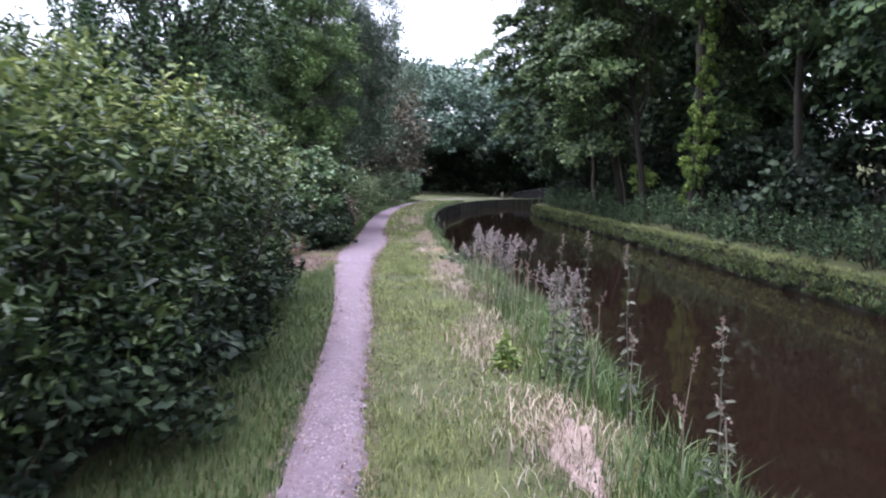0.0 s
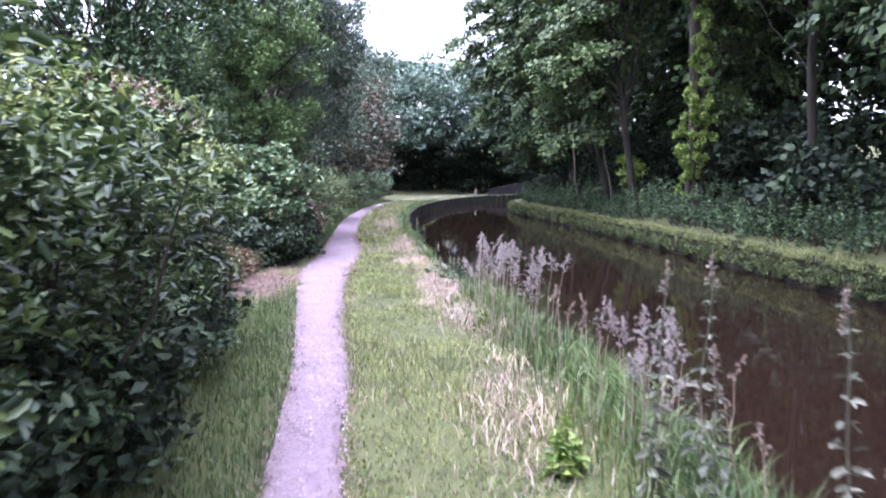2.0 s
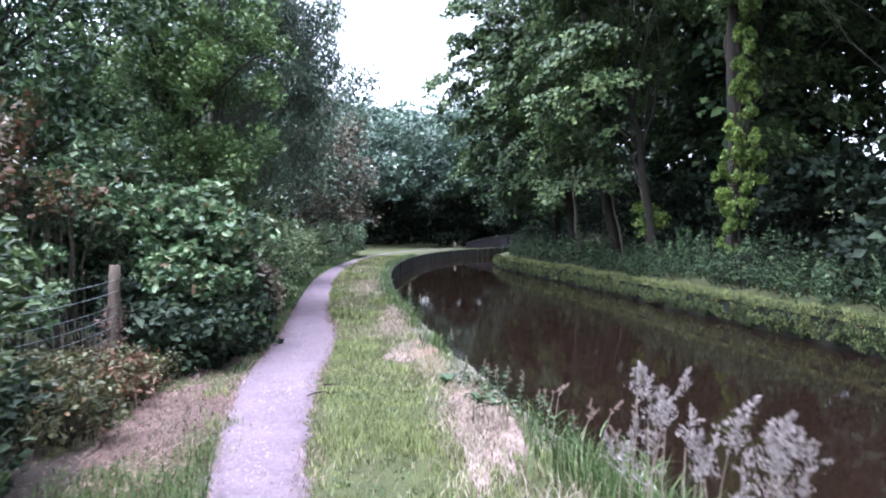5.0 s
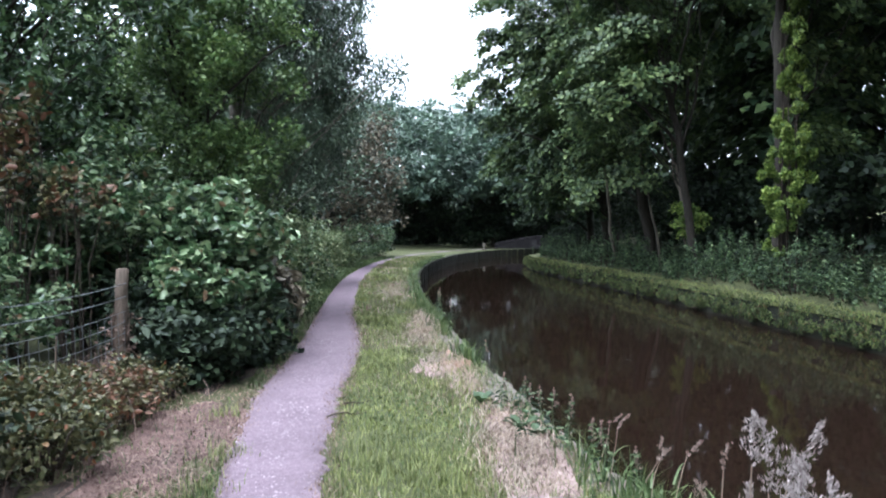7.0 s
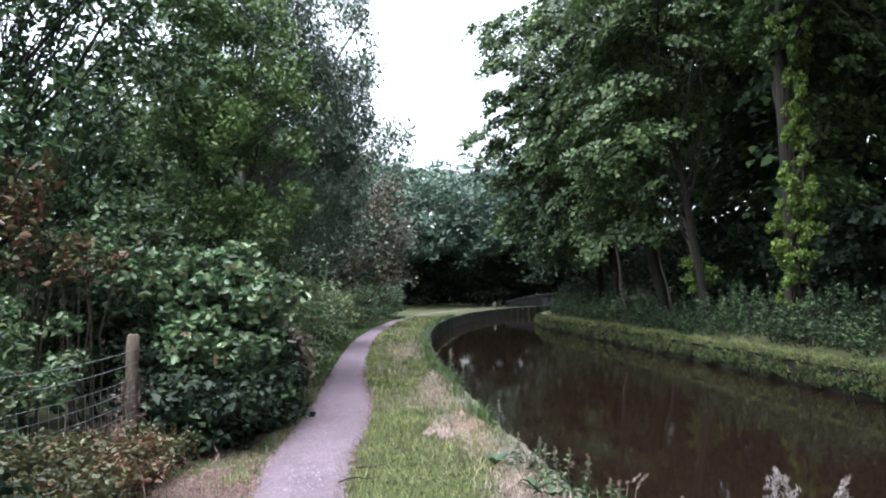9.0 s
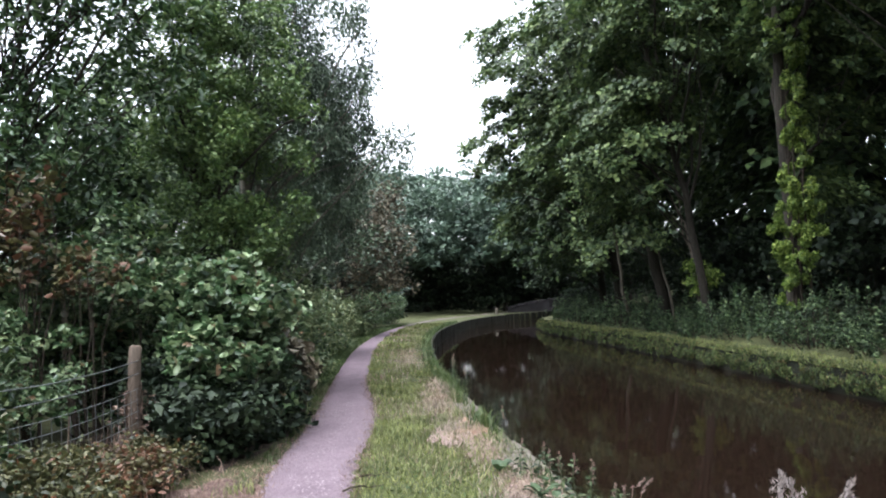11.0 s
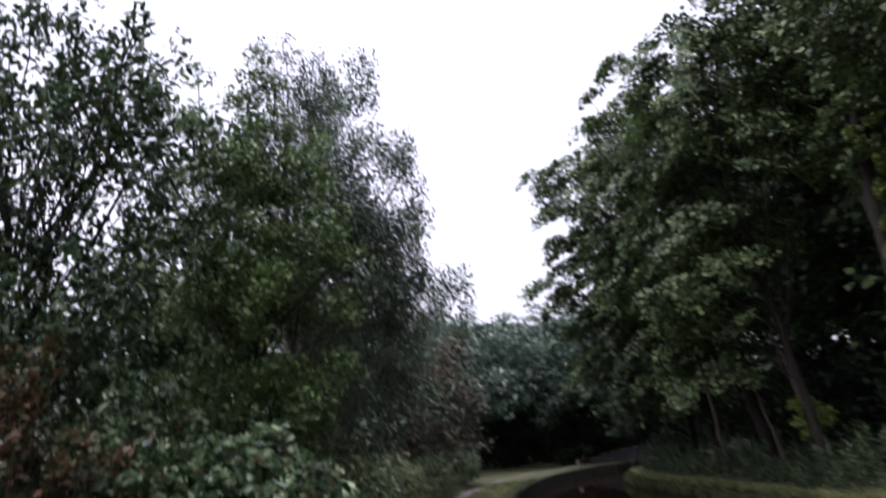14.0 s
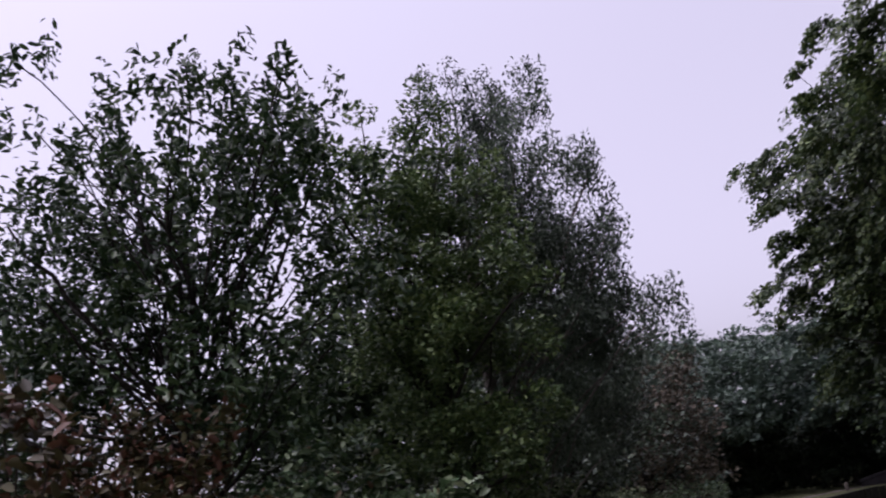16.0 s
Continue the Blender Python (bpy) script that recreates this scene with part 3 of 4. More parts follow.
tree("tree", "dark tree beside the small bridge", 4.6, 71.5, 0, 10, [(0, 0, 5.6, 4.2, 3, 3.4), (0, 0, 2.4, 4.0, 2.4, 1.6)], M_LEAF_SHADE, M_BARK, rng, tips=150, per=44, leaf=0.4, spread=(0.9, 0.9, 0.4), trunk=0.2, group="far trees")
tree("tree", "dark tree beside the small bridge", -2.6, 71.5, 0, 9, [(0, 0, 5.0, 4.2, 3, 3.2), (0, 0, 2.2, 4.0, 2.4, 1.6)], M_LEAF_SHADE, M_BARK, rng, tips=140, per=44, leaf=0.4, spread=(0.9, 0.9, 0.4), trunk=0.2, group="far trees")
# ---- trees on the path's left ----
tree("birch_tree", "drooping birch beside the towpath", -3.9, 14.6, 0, 10.2, [(0.5, 0, 7.9, 1.3, 1.5, 1.7), (1.1, 0, 6.2, 1.55, 1.9, 1.5), (1.5, 0.2, 4.8, 1.5, 1.9, 1.3), (1.1, 0.4, 3.2, 1.5, 1.9, 1.0)], M_LEAF_BIRCH, M_BARK_PALE, rng,
     tips=390, per=130, leaf=0.078, spread=(0.25, 0.25, 0.42), trunk=0.12, droop=1.4, slim=0.42, limbs=12)
tree("alder_tree", "bright green young tree behind the hedge", -4.2, 12.6, 0, 9.0, [(0.1, 0.4, 6.3, 1.5, 1.5, 2.3), (0.5, 0, 4.4, 1.6, 1.4, 1.8), (0.6, 0, 2.9, 1.4, 1.3, 1.1)], M_LEAF_ALDER, M_BARK, rng,
     tips=320, per=100, leaf=0.092, spread=(0.3, 0.3, 0.22), trunk=0.08, limbs=14)
tree("sallow_tree", "sparse many-stemmed tree with large glossy leaves", -6.2, 10.2, 0, 7.6, [(0.7, 0, 6.4, 1.7, 1.6, 1.95), (-1.1, 0, 5.9, 2.1, 1.9, 2.5), (-2.4, 0, 4.6, 1.7, 1.7, 2.2), (0.2, 0, 3.6, 2.0, 1.6, 1.5), (1.9, 0.3, 5.6, 1.2, 1.3, 1.9)], M_LEAF_SPARSE, M_BARK, rng,
     tips=640, per=31, leaf=0.118, spread=(0.2, 0.2, 0.42), trunk=0.075, limbs=30, droop=0.5, slim=0.5, fine=True)
tree("tree", "dark spreading tree beside the towpath", -5.4, 22.0, 0, 9, [(0.4, 0, 5.5, 3.0, 3.0, 3.0), (1.6, 0, 3.2, 2.2, 2.6, 1.2)], M_LEAF_BIRCH, M_BARK, rng, tips=230, per=65, leaf=0.14, trunk=0.18)
tree("tree", "russet-tinged tree near the canal bend", -4.9, 33.0, 0, 8, [(0.8, 0, 4.4, 2.2, 2.6, 2.8), (1.6, 0, 3.0, 1.6, 2.0, 1.6)], M_LEAF_BROWN, M_BARK, rng, tips=130, per=55, leaf=0.17, trunk=0.16)
tree("tree", "tree by the canal bend with haze-tinted grey-green leaves", -5.4, 43.0, 0, 10, [(0.6, 0, 5.4, 3.0, 3.4, 4.0)], M_LEAF_HAZE, M_BARK, rng, tips=150, per=50, leaf=0.24, trunk=0.16)
for x, y, h, r in ((-8.5, 30, 12, 4), (-9.6, 17.5, 7, 2.6), (-7.3, 17.2, 8, 2.0), (-10.5, 6.0, 5, 2.2), (-12.5, 11, 5.5, 2.4), (-9.5, 38, 12, 4.2)):
    tree("tree", "dark tree behind the hedge", x, y, 0, h, [(0, 0, h * 0.58, r, r, h * 0.4)], M_LEAF_WOOD, M_BARK, rng, tips=160, per=50, leaf=0.2, trunk=0.16, limbs=7)
tree("tree", "leafy young tree behind the hedge", -6.8, 5.2, 0, 4.6, [(0, 0, 3.0, 1.4, 1.6, 1.4)], M_LEAF_SPARSE, M_BARK, rng, tips=34, per=22, leaf=0.11, trunk=0.05, limbs=12)

# ---- hedge and bushes on the left ----
HEDGE = "hedge bushes"
for x, y, rx, ry, top, n in ((-1.7, -5.5, 0.9, 1.3, 2.25, 150), (-1.62, -3.6, 1.0, 1.3, 2.4, 160), (-1.85, -1.7, 1.0, 1.3, 2.3, 170), (-2.15, 0.2, 0.98, 1.3, 2.05, 150), (-2.65, 2.0, 0.92, 1.2, 1.9, 130), (-3.15, 3.5, 0.65, 0.9, 1.9, 80), (-2.6, -8.0, 1.4, 1.6, 2.4, 90)):
    bush("hedge_bush", "dense green hedge bush beside the towpath", x + 0.14, y, 0, [(0.1, 0, top * 0.62, rx * 1.03, ry, top * 0.34), (0.0, 0, top * 0.34, rx * 0.92, ry, top * 0.2)], M_LEAF_HEDGE, rng, tips=int(n * 1.0), per=62, leaf=0.072, slim=0.45, spread=(0.24, 0.24, 0.15), group=HEDGE, shell=0.4)
    # Top of the hedge repeated in paler leaves to paint light from above.
    bush("hedge_toplit", "hedge-top leaves coloured pale yellow-green as lit from above", x + 0.1, y, 0, [(0.05, 0, top * 0.8, rx * 1.05, ry, top * 0.17)], M_LEAF_TOPLIT, rng, tips=int(n * 0.5), per=52, leaf=0.058, slim=0.34, spread=(0.15, 0.15, 0.2), stems=16, group="hedge shoots", shell=0.5, fine=False)
    # Foot of the hedge: shade painted as near-black leaves.
    bush("hedge_bush", "leaves painted near-black for the shade at the hedge foot", x + 0.4, y, 0, [(0, 0, 0.42, rx * 0.76, ry, 0.46)], M_LEAF_SHADE, rng, tips=95, per=44, leaf=0.08, spread=(0.2, 0.2, 0.16), group=HEDGE, fine=False)
    bush("hedge_bush", "dark back of the dense hedge", x - 1.6, y, 0, [(0, 0, top * 0.5, 1.0, ry, top * 0.5)], M_LEAF_HEDGE, rng, tips=55, per=45, leaf=0.12, spread=(0.35, 0.35, 0.22), group=HEDGE, fine=False)
bush("bush", "large dogwood bush behind the fence post", -4.2, 10.0, 0, [(0, 0, 1.7, 1.3, 1.0, 1.15), (-1.1, -0.5, 1.4, 0.9, 0.7, 1.05), (0, 0, 0.7, 1.2, 0.9, 0.7)], M_LEAF_BUSH, rng, tips=230, per=62, leaf=0.1, spread=(0.24, 0.24, 0.14), stems=24)
bush("bush", "dogwood bush overhanging the path beside the post", -2.8, 9.4, 0, [(0, 0, 1.45, 0.9, 0.8, 0.75), (0.12, -0.1, 0.7, 0.75, 0.75, 0.5)], M_LEAF_BUSH, rng, tips=165, per=72, leaf=0.105, spread=(0.22, 0.22, 0.13), stems=3)
bush("bush", "small dogwood bush shading bare ground beside the post", -2.65, 8.4, 0, [(0, 0, 1.0, 0.52, 0.45, 0.4), (-0.05, 0.1, 0.48, 0.42, 0.4, 0.4)], M_LEAF_BUSH, rng, tips=70, per=65, leaf=0.1, spread=(0.2, 0.2, 0.13), stems=3)
bush("bush", "low bush behind the wire fence", -4.55, 7.4, 0, [(0, 0, 0.8, 0.75, 1.5, 0.8), (-0.8, 0.4, 1.1, 0.8, 1.3, 0.9)], M_LEAF_BUSH, rng, tips=140, per=60, leaf=0.08, spread=(0.22, 0.22, 0.14))
bush("bush", "pale bush at the path's edge", -3.1, 13.4, 0, [(0, 0, 1.3, 0.8, 1.4, 0.95), (0, 0, 0.5, 0.75, 1.4, 0.5)], M_LEAF_PALE, rng, tips=160, per=60, leaf=0.075, spread=(0.22, 0.22, 0.13))
bush("bush", "dark bush at the path's edge", -3.0, 11.4, 0, [(0, 0, 1.15, 0.75, 1.1, 0.75), (-0.4, 0, 0.4, 0.45, 1.1, 0.45)], M_LEAF_BUSH, rng, tips=130, per=62, leaf=0.09, spread=(0.24, 0.24, 0.15))
for y, top in ((17.2, 2.0), (20.3, 2.0), (24, 2.1), (28, 2.0), (32.5, 2.0), (37, 2.2), (42, 2.2), (47, 2.2)):
    bush("bush", "pale bush beside the far towpath" if y in (20.3, 28, 32.5) else "dark hedge bush beside the far towpath", float(path_mid(y)) - 1.55, y, 0, [(0, 0, top * 0.55, 1.0, 2.0, top * 0.45), (0.1, 0, top * 0.25, 0.95, 2.0, top * 0.25)], M_LEAF_PALE if y in (20.3, 28, 32.5) else M_LEAF_BUSH, rng, tips=120, per=50, leaf=0.11, group="towpath bushes", fine=False)

for x, y, r in ((-7.5, 6.5, 1.5), (-8.5, 9.5, 1.6), (-7.0, 12.6, 1.5), (-9.5, 13.5, 1.8), (-6.5, 2.5, 1.4), (-7.0, -1.5, 1.5), (-6.8, 17.5, 1.6), (-10.5, 9.0, 1.8), (-12, 5, 2.0), (-8.5, 14.2, 2.0), (-11, 13.5, 2.2), (-6.2, 13.6, 2.1), (-5.2, 16.0, 2.2)):
    bush("bush", "dark bush behind the fence", x, y, 0, [(0, 0, r * 0.75, r, r * 1.2, r * 0.85)], M_LEAF_HEDGE, rng, tips=100, per=42, leaf=0.13, spread=(0.4, 0.4, 0.25), group="bushes behind the fence", fine=False)

bush("withered_plant", "tall weed with withered brown hanging leaves", -2.3, 10.6, 0, [(0, 0, 0.95, 0.3, 0.5, 0.3), (0.1, 0.3, 0.55, 0.25, 0.5, 0.25)], M_LEAF_BROWN, rng, tips=26, per=16, leaf=0.13, spread=(0.14, 0.14, 0.1), droop=0.9, category="plant", stems=16)
# Near-black leaf clumps added to stand in for the shaded hollow under the dogwood.
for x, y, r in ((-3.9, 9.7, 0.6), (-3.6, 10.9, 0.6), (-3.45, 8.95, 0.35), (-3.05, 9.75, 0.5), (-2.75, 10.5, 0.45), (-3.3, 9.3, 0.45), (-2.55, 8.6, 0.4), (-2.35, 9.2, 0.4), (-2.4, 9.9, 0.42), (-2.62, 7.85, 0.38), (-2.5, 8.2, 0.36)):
    bush("bush", "added near-black leaves standing in for the shaded hollow under the dogwood", x, y, 0, [(0, 0, r, r, r, r)], M_LEAF_SHADE, rng, tips=40, per=60, leaf=0.11, group="dark undergrowth", fine=False)
# reddening brambles below the fence
for x, y, rx, ry, rz, n in ((-2.65, 5.0, 0.42, 0.55, 0.36, 60), (-2.7, 6.3, 0.34, 0.6, 0.27, 50), (-2.85, 7.2, 0.36, 0.5, 0.22, 45), (-3.4, 5.0, 0.5, 0.7, 0.5, 60), (-3.3, 6.3, 0.4, 0.6, 0.3, 40)):
    rusty = y == 6.3 and x > -3
    bush("bramble", "low bramble turned rusty orange below the fence" if rusty else "low green-brown bramble below the fence", x, y, 0, [(0, 0, rz * 0.8, rx, ry, rz)], M_LEAF_RUSSET if rusty else M_LEAF_RED, rng, tips=n, per=50, leaf=0.05, spread=(0.16, 0.16, 0.12), category="bramble", group="brambles", stems=18)
bush("bramble", "slender bramble sprays with reddening tips", -4.25, 8.9, 0, [(0, 0, 2.05, 0.45, 0.4, 0.4)], M_LEAF_RUSSET, rng, tips=14, per=18, leaf=0.095, spread=(0.14, 0.14, 0.18), category="bramble", stems=10)
bush("bramble", "tall bramble sprays with russet and yellow leaves", -4.4, 5.6, 0, [(0, 0, 1.1, 0.5, 0.7, 0.8)], M_LEAF_RUSSET, rng, tips=40, per=28, leaf=0.085, spread=(0.22, 0.22, 0.18), category="bramble", stems=20)

# Leaves by the bridge are coloured near-black for its shade.
for x, y, r in ((11.6, 58.6, 1.7), (9.3, 55.4, 1.4), (13.4, 61.6, 1.8)):
    bush("thicket", "thicket on the bank by the bridge with leaves darkened for shade", x, y, 0, [(0, 0, r * 0.8, r, r * 1.2, r)], M_LEAF_SHADE, rng, tips=70, per=40, leaf=0.22, spread=(0.4, 0.4, 0.25), group="far thicket", fine=False)

for x, y, z, rx, rz, n in ((-4.95, 8.9, 2.7, 0.3, 0.9, 16), (-5.9, 9.1, 2.3, 0.6, 1.3, 60), (-6.8, 8.9, 2.2, 0.6, 1.3, 60), (-4.1, 6.2, 2.5, 0.3, 0.7, 12)):
    bush("bramble", "tall arching bramble sprays with russet and orange leaves", x, y, 0, [(0, 0, z, rx, rx, rz)], M_LEAF_RUSSET, rng, tips=n, per=26, leaf=0.105, spread=(0.18, 0.18, 0.2), category="bramble", stems=9)

# ---- weeds along the far bank ----
for k, y in enumerate(np.arange(-9, 47, 1.7)):
    x = float(far_bank(y))
    hang = [(-0.1 + 0.03 * math.sin(k * 3 + dy * 5), dy, 0.25, 0.06, 0.55, 0.24) for dy in (-0.7, 0.0, 0.7)]
    crest = [(0.05, dy, 0.5, 0.16, 0.55, 0.06 + 0.02 * math.sin(k * 2 + dy)) for dy in (-0.7, 0.0, 0.7)]
    bush("bank_fringe", "short yellow-green fringe over the far canal edge", x, float(y), -0.56, hang + crest, M_BANK, rng, tips=135, per=8 if y < 3 else 34 if y < 30 else 18, leaf=0.085 if y < 30 else 0.12, spread=(0.07, 0.2, 0.08), droop=1.6, slim=0.24, up=0.4, stems=4, category="weeds", group="far bank fringe", fine=False)
    tall = 0.62 + 0.2 * math.sin(k * 2.1) + 0.12 * math.sin(k * 5.3)
    bush("bank_weeds", "nettles and tall weeds on the far bank", x + 1.1, float(y), 0.0, [(0, 0, tall * 0.75, 0.75, 1.2, tall), (0.9, 0.3, tall * 0.9, 0.7, 1.2, tall * 1.1)], M_LEAF_NETTLE, rng, tips=90, per=10 if y < 3 else 36 if y < 30 else 20, leaf=0.102 if y < 30 else 0.11, slim=0.42, spread=(0.1, 0.1, 0.3), stems=30, category="weeds", group="far bank weeds", fine=False)

# ---- blades of grass ----
def blades(geo, at, tall, rng, width=0.006, lean=0.35):
    n = len(at)
    way = unit(rng.normal(size=(n, 3)) * (1, 1, 0))
    side = np.stack([-way[:, 1], way[:, 0], np.zeros(n)], 1)
    h = (tall * rng.uniform(0.5, 1.3, n))[:, None]
    w = (width * rng.uniform(0.7, 1.3, n))[:, None]
    bend = h * rng.uniform(0.1, 1.0, (n, 1)) * lean
    up = np.array([0, 0, 1.0])
    v = np.stack([at - side * w, at + side * w, at + up * h * 0.6 + way * bend * 0.4 + side * w * 0.7, at + up * h + way * bend * 1.5, at + up * h * 0.6 + way * bend * 0.4 - side * w * 0.7], 1).reshape(-1, 3)
    k = np.arange(n)[:, None] * 5
    geo.add(v, k + (0, 1, 2, 4))
    geo.add(v[:0], np.zeros((0, 3), int))
    geo.f.append((k + (4, 2, 3)) + geo.n - len(v))


def on_land(x, y):
    return np.stack([x, y, height(x, y) - 0.005], 1)


# short grass on the shelf of the far bank
g = Geo()
y = rng.uniform(-9, 44, 21000)
x = far_bank(y) - 0.1 + rng.uniform(0, 1, len(y)) ** 1.4 * 0.75
blades(g, np.stack([x, y, np.maximum(height(np.maximum(x, far_bank(y) + 0.01), y), -0.06) - 0.01], 1), 0.11, rng, 0.007, 0.9)
tagged(part("bank_grass", g, M_GRASS), "short yellow-green grass on the far bank's shelf", "grass", kind="stuff")

# ---- fence ----
fence = thing("fence", "wooden post and slack wire netting fence", "fence", at=(-3.55, 8.44, 0))
posts = [(-3.55, 8.44, 1.18), (-3.56, 5.4, 1.12), (-3.5, 2.7, 1.1)]
for k, (x, y, h) in enumerate(posts):
    g = Geo()
    tube(g, crooked(rng, (0, y - 8.44, -0.2), (0.02 + x + 3.55, y - 8.44, h - 0.02), 7, 0.008).tolist() + [(0.02 + x + 3.55, y - 8.44, h)], [0.075, 0.072, 0.07, 0.069, 0.068, 0.068, 0.066, 0.05], 11)
    one = part("post", g, M_POST, fence, "weathered round post wrapped in dead stems" if k == 0 else "")
    first_post = one if k == 0 else first_post
for z in (1.02, 0.88, 0.72, 0.6, 0.48, 0.36, 0.24, 0.12):
    g = Geo()
    for (x0, y0, _), (x1, y1, _) in zip(posts, posts[1:]):
        s = np.linspace(0, 1, 9)
        tube(g, np.stack([x0 + 3.55 + (x1 - x0) * s + 0.07, y0 - 8.44 + (y1 - y0) * s, z - 0.05 * 4 * s * (1 - s) + 0 * s], 1), np.full(9, 0.0035 if z < 0.8 else 0.005), 4)
    part("wire", g, M_WIRE, fence)
g = Geo()
for y in np.arange(3.5, 8.4, 0.16):
    s = ((8.44 - y) / 3.04) % 1
    dip = -0.2 * s * (1 - s)
    tube(g, [(0.09, y - 8.44, 0.12 + dip), (0.1, y - 8.44, 0.4 + dip), (0.09, y - 8.44, 0.72 + dip)], [0.003] * 3, 4)
tagged(part("netting", g, M_WIRE, fence), kind="stuff")
g = Geo()
for k in range(26):
    a, z = rng.uniform(0, 6.3), rng.uniform(0.0, 0.2)
    s = np.linspace(0, 1, 9)
    tube(g, np.stack([0.085 * np.cos(a + s * 3), 0.085 * np.sin(a + s * 3), z + s * rng.uniform(0.3, 0.75)], 1), np.linspace(0.006, 0.003, 9), 4)
leaves(g, np.stack([rng.normal(0, 0.1, 420), rng.normal(0, 0.1, 420), rng.uniform(0.05, 0.75, 420) ** 1.3], 1), 0.05, rng, 0.3, 0.6)
tagged(part("dry_climber", g, M_LITTER, first_post, "dry climbing stems"), kind="stuff")
for x, y, h in ((-3.15, 6.1, 0.75), (-3.3, 7.6, 0.6)):
    g = Geo()
    tube(g, crooked(rng, (x, y, 0), (x + 0.05, y + 0.03, h), 6, 0.015), np.linspace(0.013, 0.006, 6), 5)
    tagged(part("dead_stick", g, M_POST), "thin pale dead stick standing in the weeds", "stick", "dead sticks")

# dead grass tangled in the brambles
g = Geo()
for cx, cy, n in ((-2.75, 5.2, 130), (-2.75, 6.6, 150), (-3.2, 7.6, 200), (-3.4, 8.2, 200)):
    x, y = rng.normal(cx, 0.25, n), rng.normal(cy, 0.45, n)
    blades(g, on_land(x, y), 0.3, rng, 0.0035, 0.9)
tagged(part("dead_grass", g, M_LITTER), "tangled dead grass stalks among the brambles", "grass", kind="stuff")

# ---- bare litter beside the path ----
def patch(name, label, x, y, rx, ry, mat, lift=0.018, seed=0):
    a = np.linspace(0, 2 * math.pi, 40, endpoint=False)
    own = np.random.default_rng(seed)
    g = Geo()
    wob = 1 + 0.16 * np.sin(3 * a + seed) + 0.12 * np.sin(7 * a + seed * 2) + 0.08 * np.sin(13 * a + seed) + own.normal(0, 0.05, 40)
    v = [(x, y, lift + 0.006)]
    for s in (0.35, 0.7, 0.9, 1.0):
        for k in range(40):
            px, py = x + rx * s * wob[k] * math.cos(a[k]), y + ry * s * wob[k] * math.sin(a[k])
            v.append((px, py, float(height(px, py)) + (lift if s < 0.95 else -0.02) + 0.004 * math.sin(k * 2.3 + s * 9)))
    f3 = [(0, 1 + k, 1 + (k + 1) % 40) for k in range(40)]
    f4 = [(1 + r * 40 + k, 1 + (r + 1) * 40 + k, 1 + (r + 1) * 40 + (k + 1) % 40, 1 + r * 40 + (k + 1) % 40) for r in range(3) for k in range(40)]
    g.add(v, f3)
    g.v[-1:], g.n = [np.array(v, float)], len(v)
    g.f.append(np.array(f4))
    return tagged(part(name, g, mat, smooth=True), label, "ground", kind="structure")


patch("litter_patch", "bare patch of dry reddish leaf litter", -2.05, 5.8, 0.5, 1.35, M_REDDISH, 0.016, 1)
# Four mould sheets, dark to stand in for shade on the ground.
patch("shade_soil_patch", "leaf mould sheet darkened for the shade under the dogwood bush", -2.75, 8.8, 0.82, 1.8, M_MOULD_SHADE, 0.012, 7)
patch("shade_soil_patch", "leaf mould sheet darkened for the shade under the hedge", -1.9, -3.0, 0.85, 5.2, M_MOULD_SHADE, 0.012, 8)
patch("shade_soil_patch", "leaf mould sheet darkened for the shade behind the fence", -4.5, 7.6, 1.0, 2.0, M_MOULD_SHADE, 0.016, 11)
patch("shade_soil_patch", "leaf mould sheet darkened for the shade under the hedge", -2.5, 2.4, 0.85, 2.4, M_MOULD_SHADE, 0.014, 9)
patch("litter_patch", "dry pinkish cut grass by the canal edge", 0.58, 5.3, 0.25, 1.5, M_DRY, 0.03, 2)
patch("litter_patch", "pale dry cut grass by the canal edge", -0.08, 9.0, 0.26, 0.75, M_DRY, 0.024, 10)
patch("litter_patch", "rust-coloured dry litter by the canal edge", 0.16, 9.45, 0.22, 0.7, M_ORANGE, 0.03, 3)
patch("litter_patch", "dry pinkish cut grass by the canal edge", 0.3, 8.0, 0.22, 0.5, M_DRY, 0.03, 4)
patch("litter_patch", "dry cut grass on the verge", 1.62, -3.7, 0.14, 0.6, M_DRY, 0.03, 5)
patch("litter_patch", "dry cut grass on the verge", -0.35, 12.4, 0.24, 1.1, M_DRY, 0.03, 6)

# mossy walls under both edges, their shade put into a near-black colour
def face(name, label, bank, off, y0, y1, top):
    ys = np.arange(y0, y1, 0.25)
    x = bank(ys) + off
    zs = [top, -0.1, -0.3, -0.5, -1.0]
    rows = [np.stack([x - math.copysign(0.012, off) * (k % 2) + 0.02 * np.sin(ys * 3.7 + k * 2) * 0.5, ys, np.full_like(ys, z)], 1) for k, z in enumerate(zs)]
    n = len(ys)
    g = Geo()
    g.add(np.concatenate(rows), [(r * n + i, r * n + i + 1, (r + 1) * n + i + 1, (r + 1) * n + i) for r in range(4) for i in range(n - 1)])
    tagged(part(name, g, M_WALL), label, "wall", kind="structure")


face("wall_far", "overgrown canal wall under the far bank, darkened for its shade", far_bank, -0.09, -30, 70, -0.07)
face("wall_near", "canal wall under the towpath, darkened for its shade", near_bank, 0.1, -30, 3.6, -0.05)

# ---- coping stones along the canal edge ----
edge = tagged(new("canal_wall"), "rough stone canal edging", "wall", kind="structure")
y = 3.6
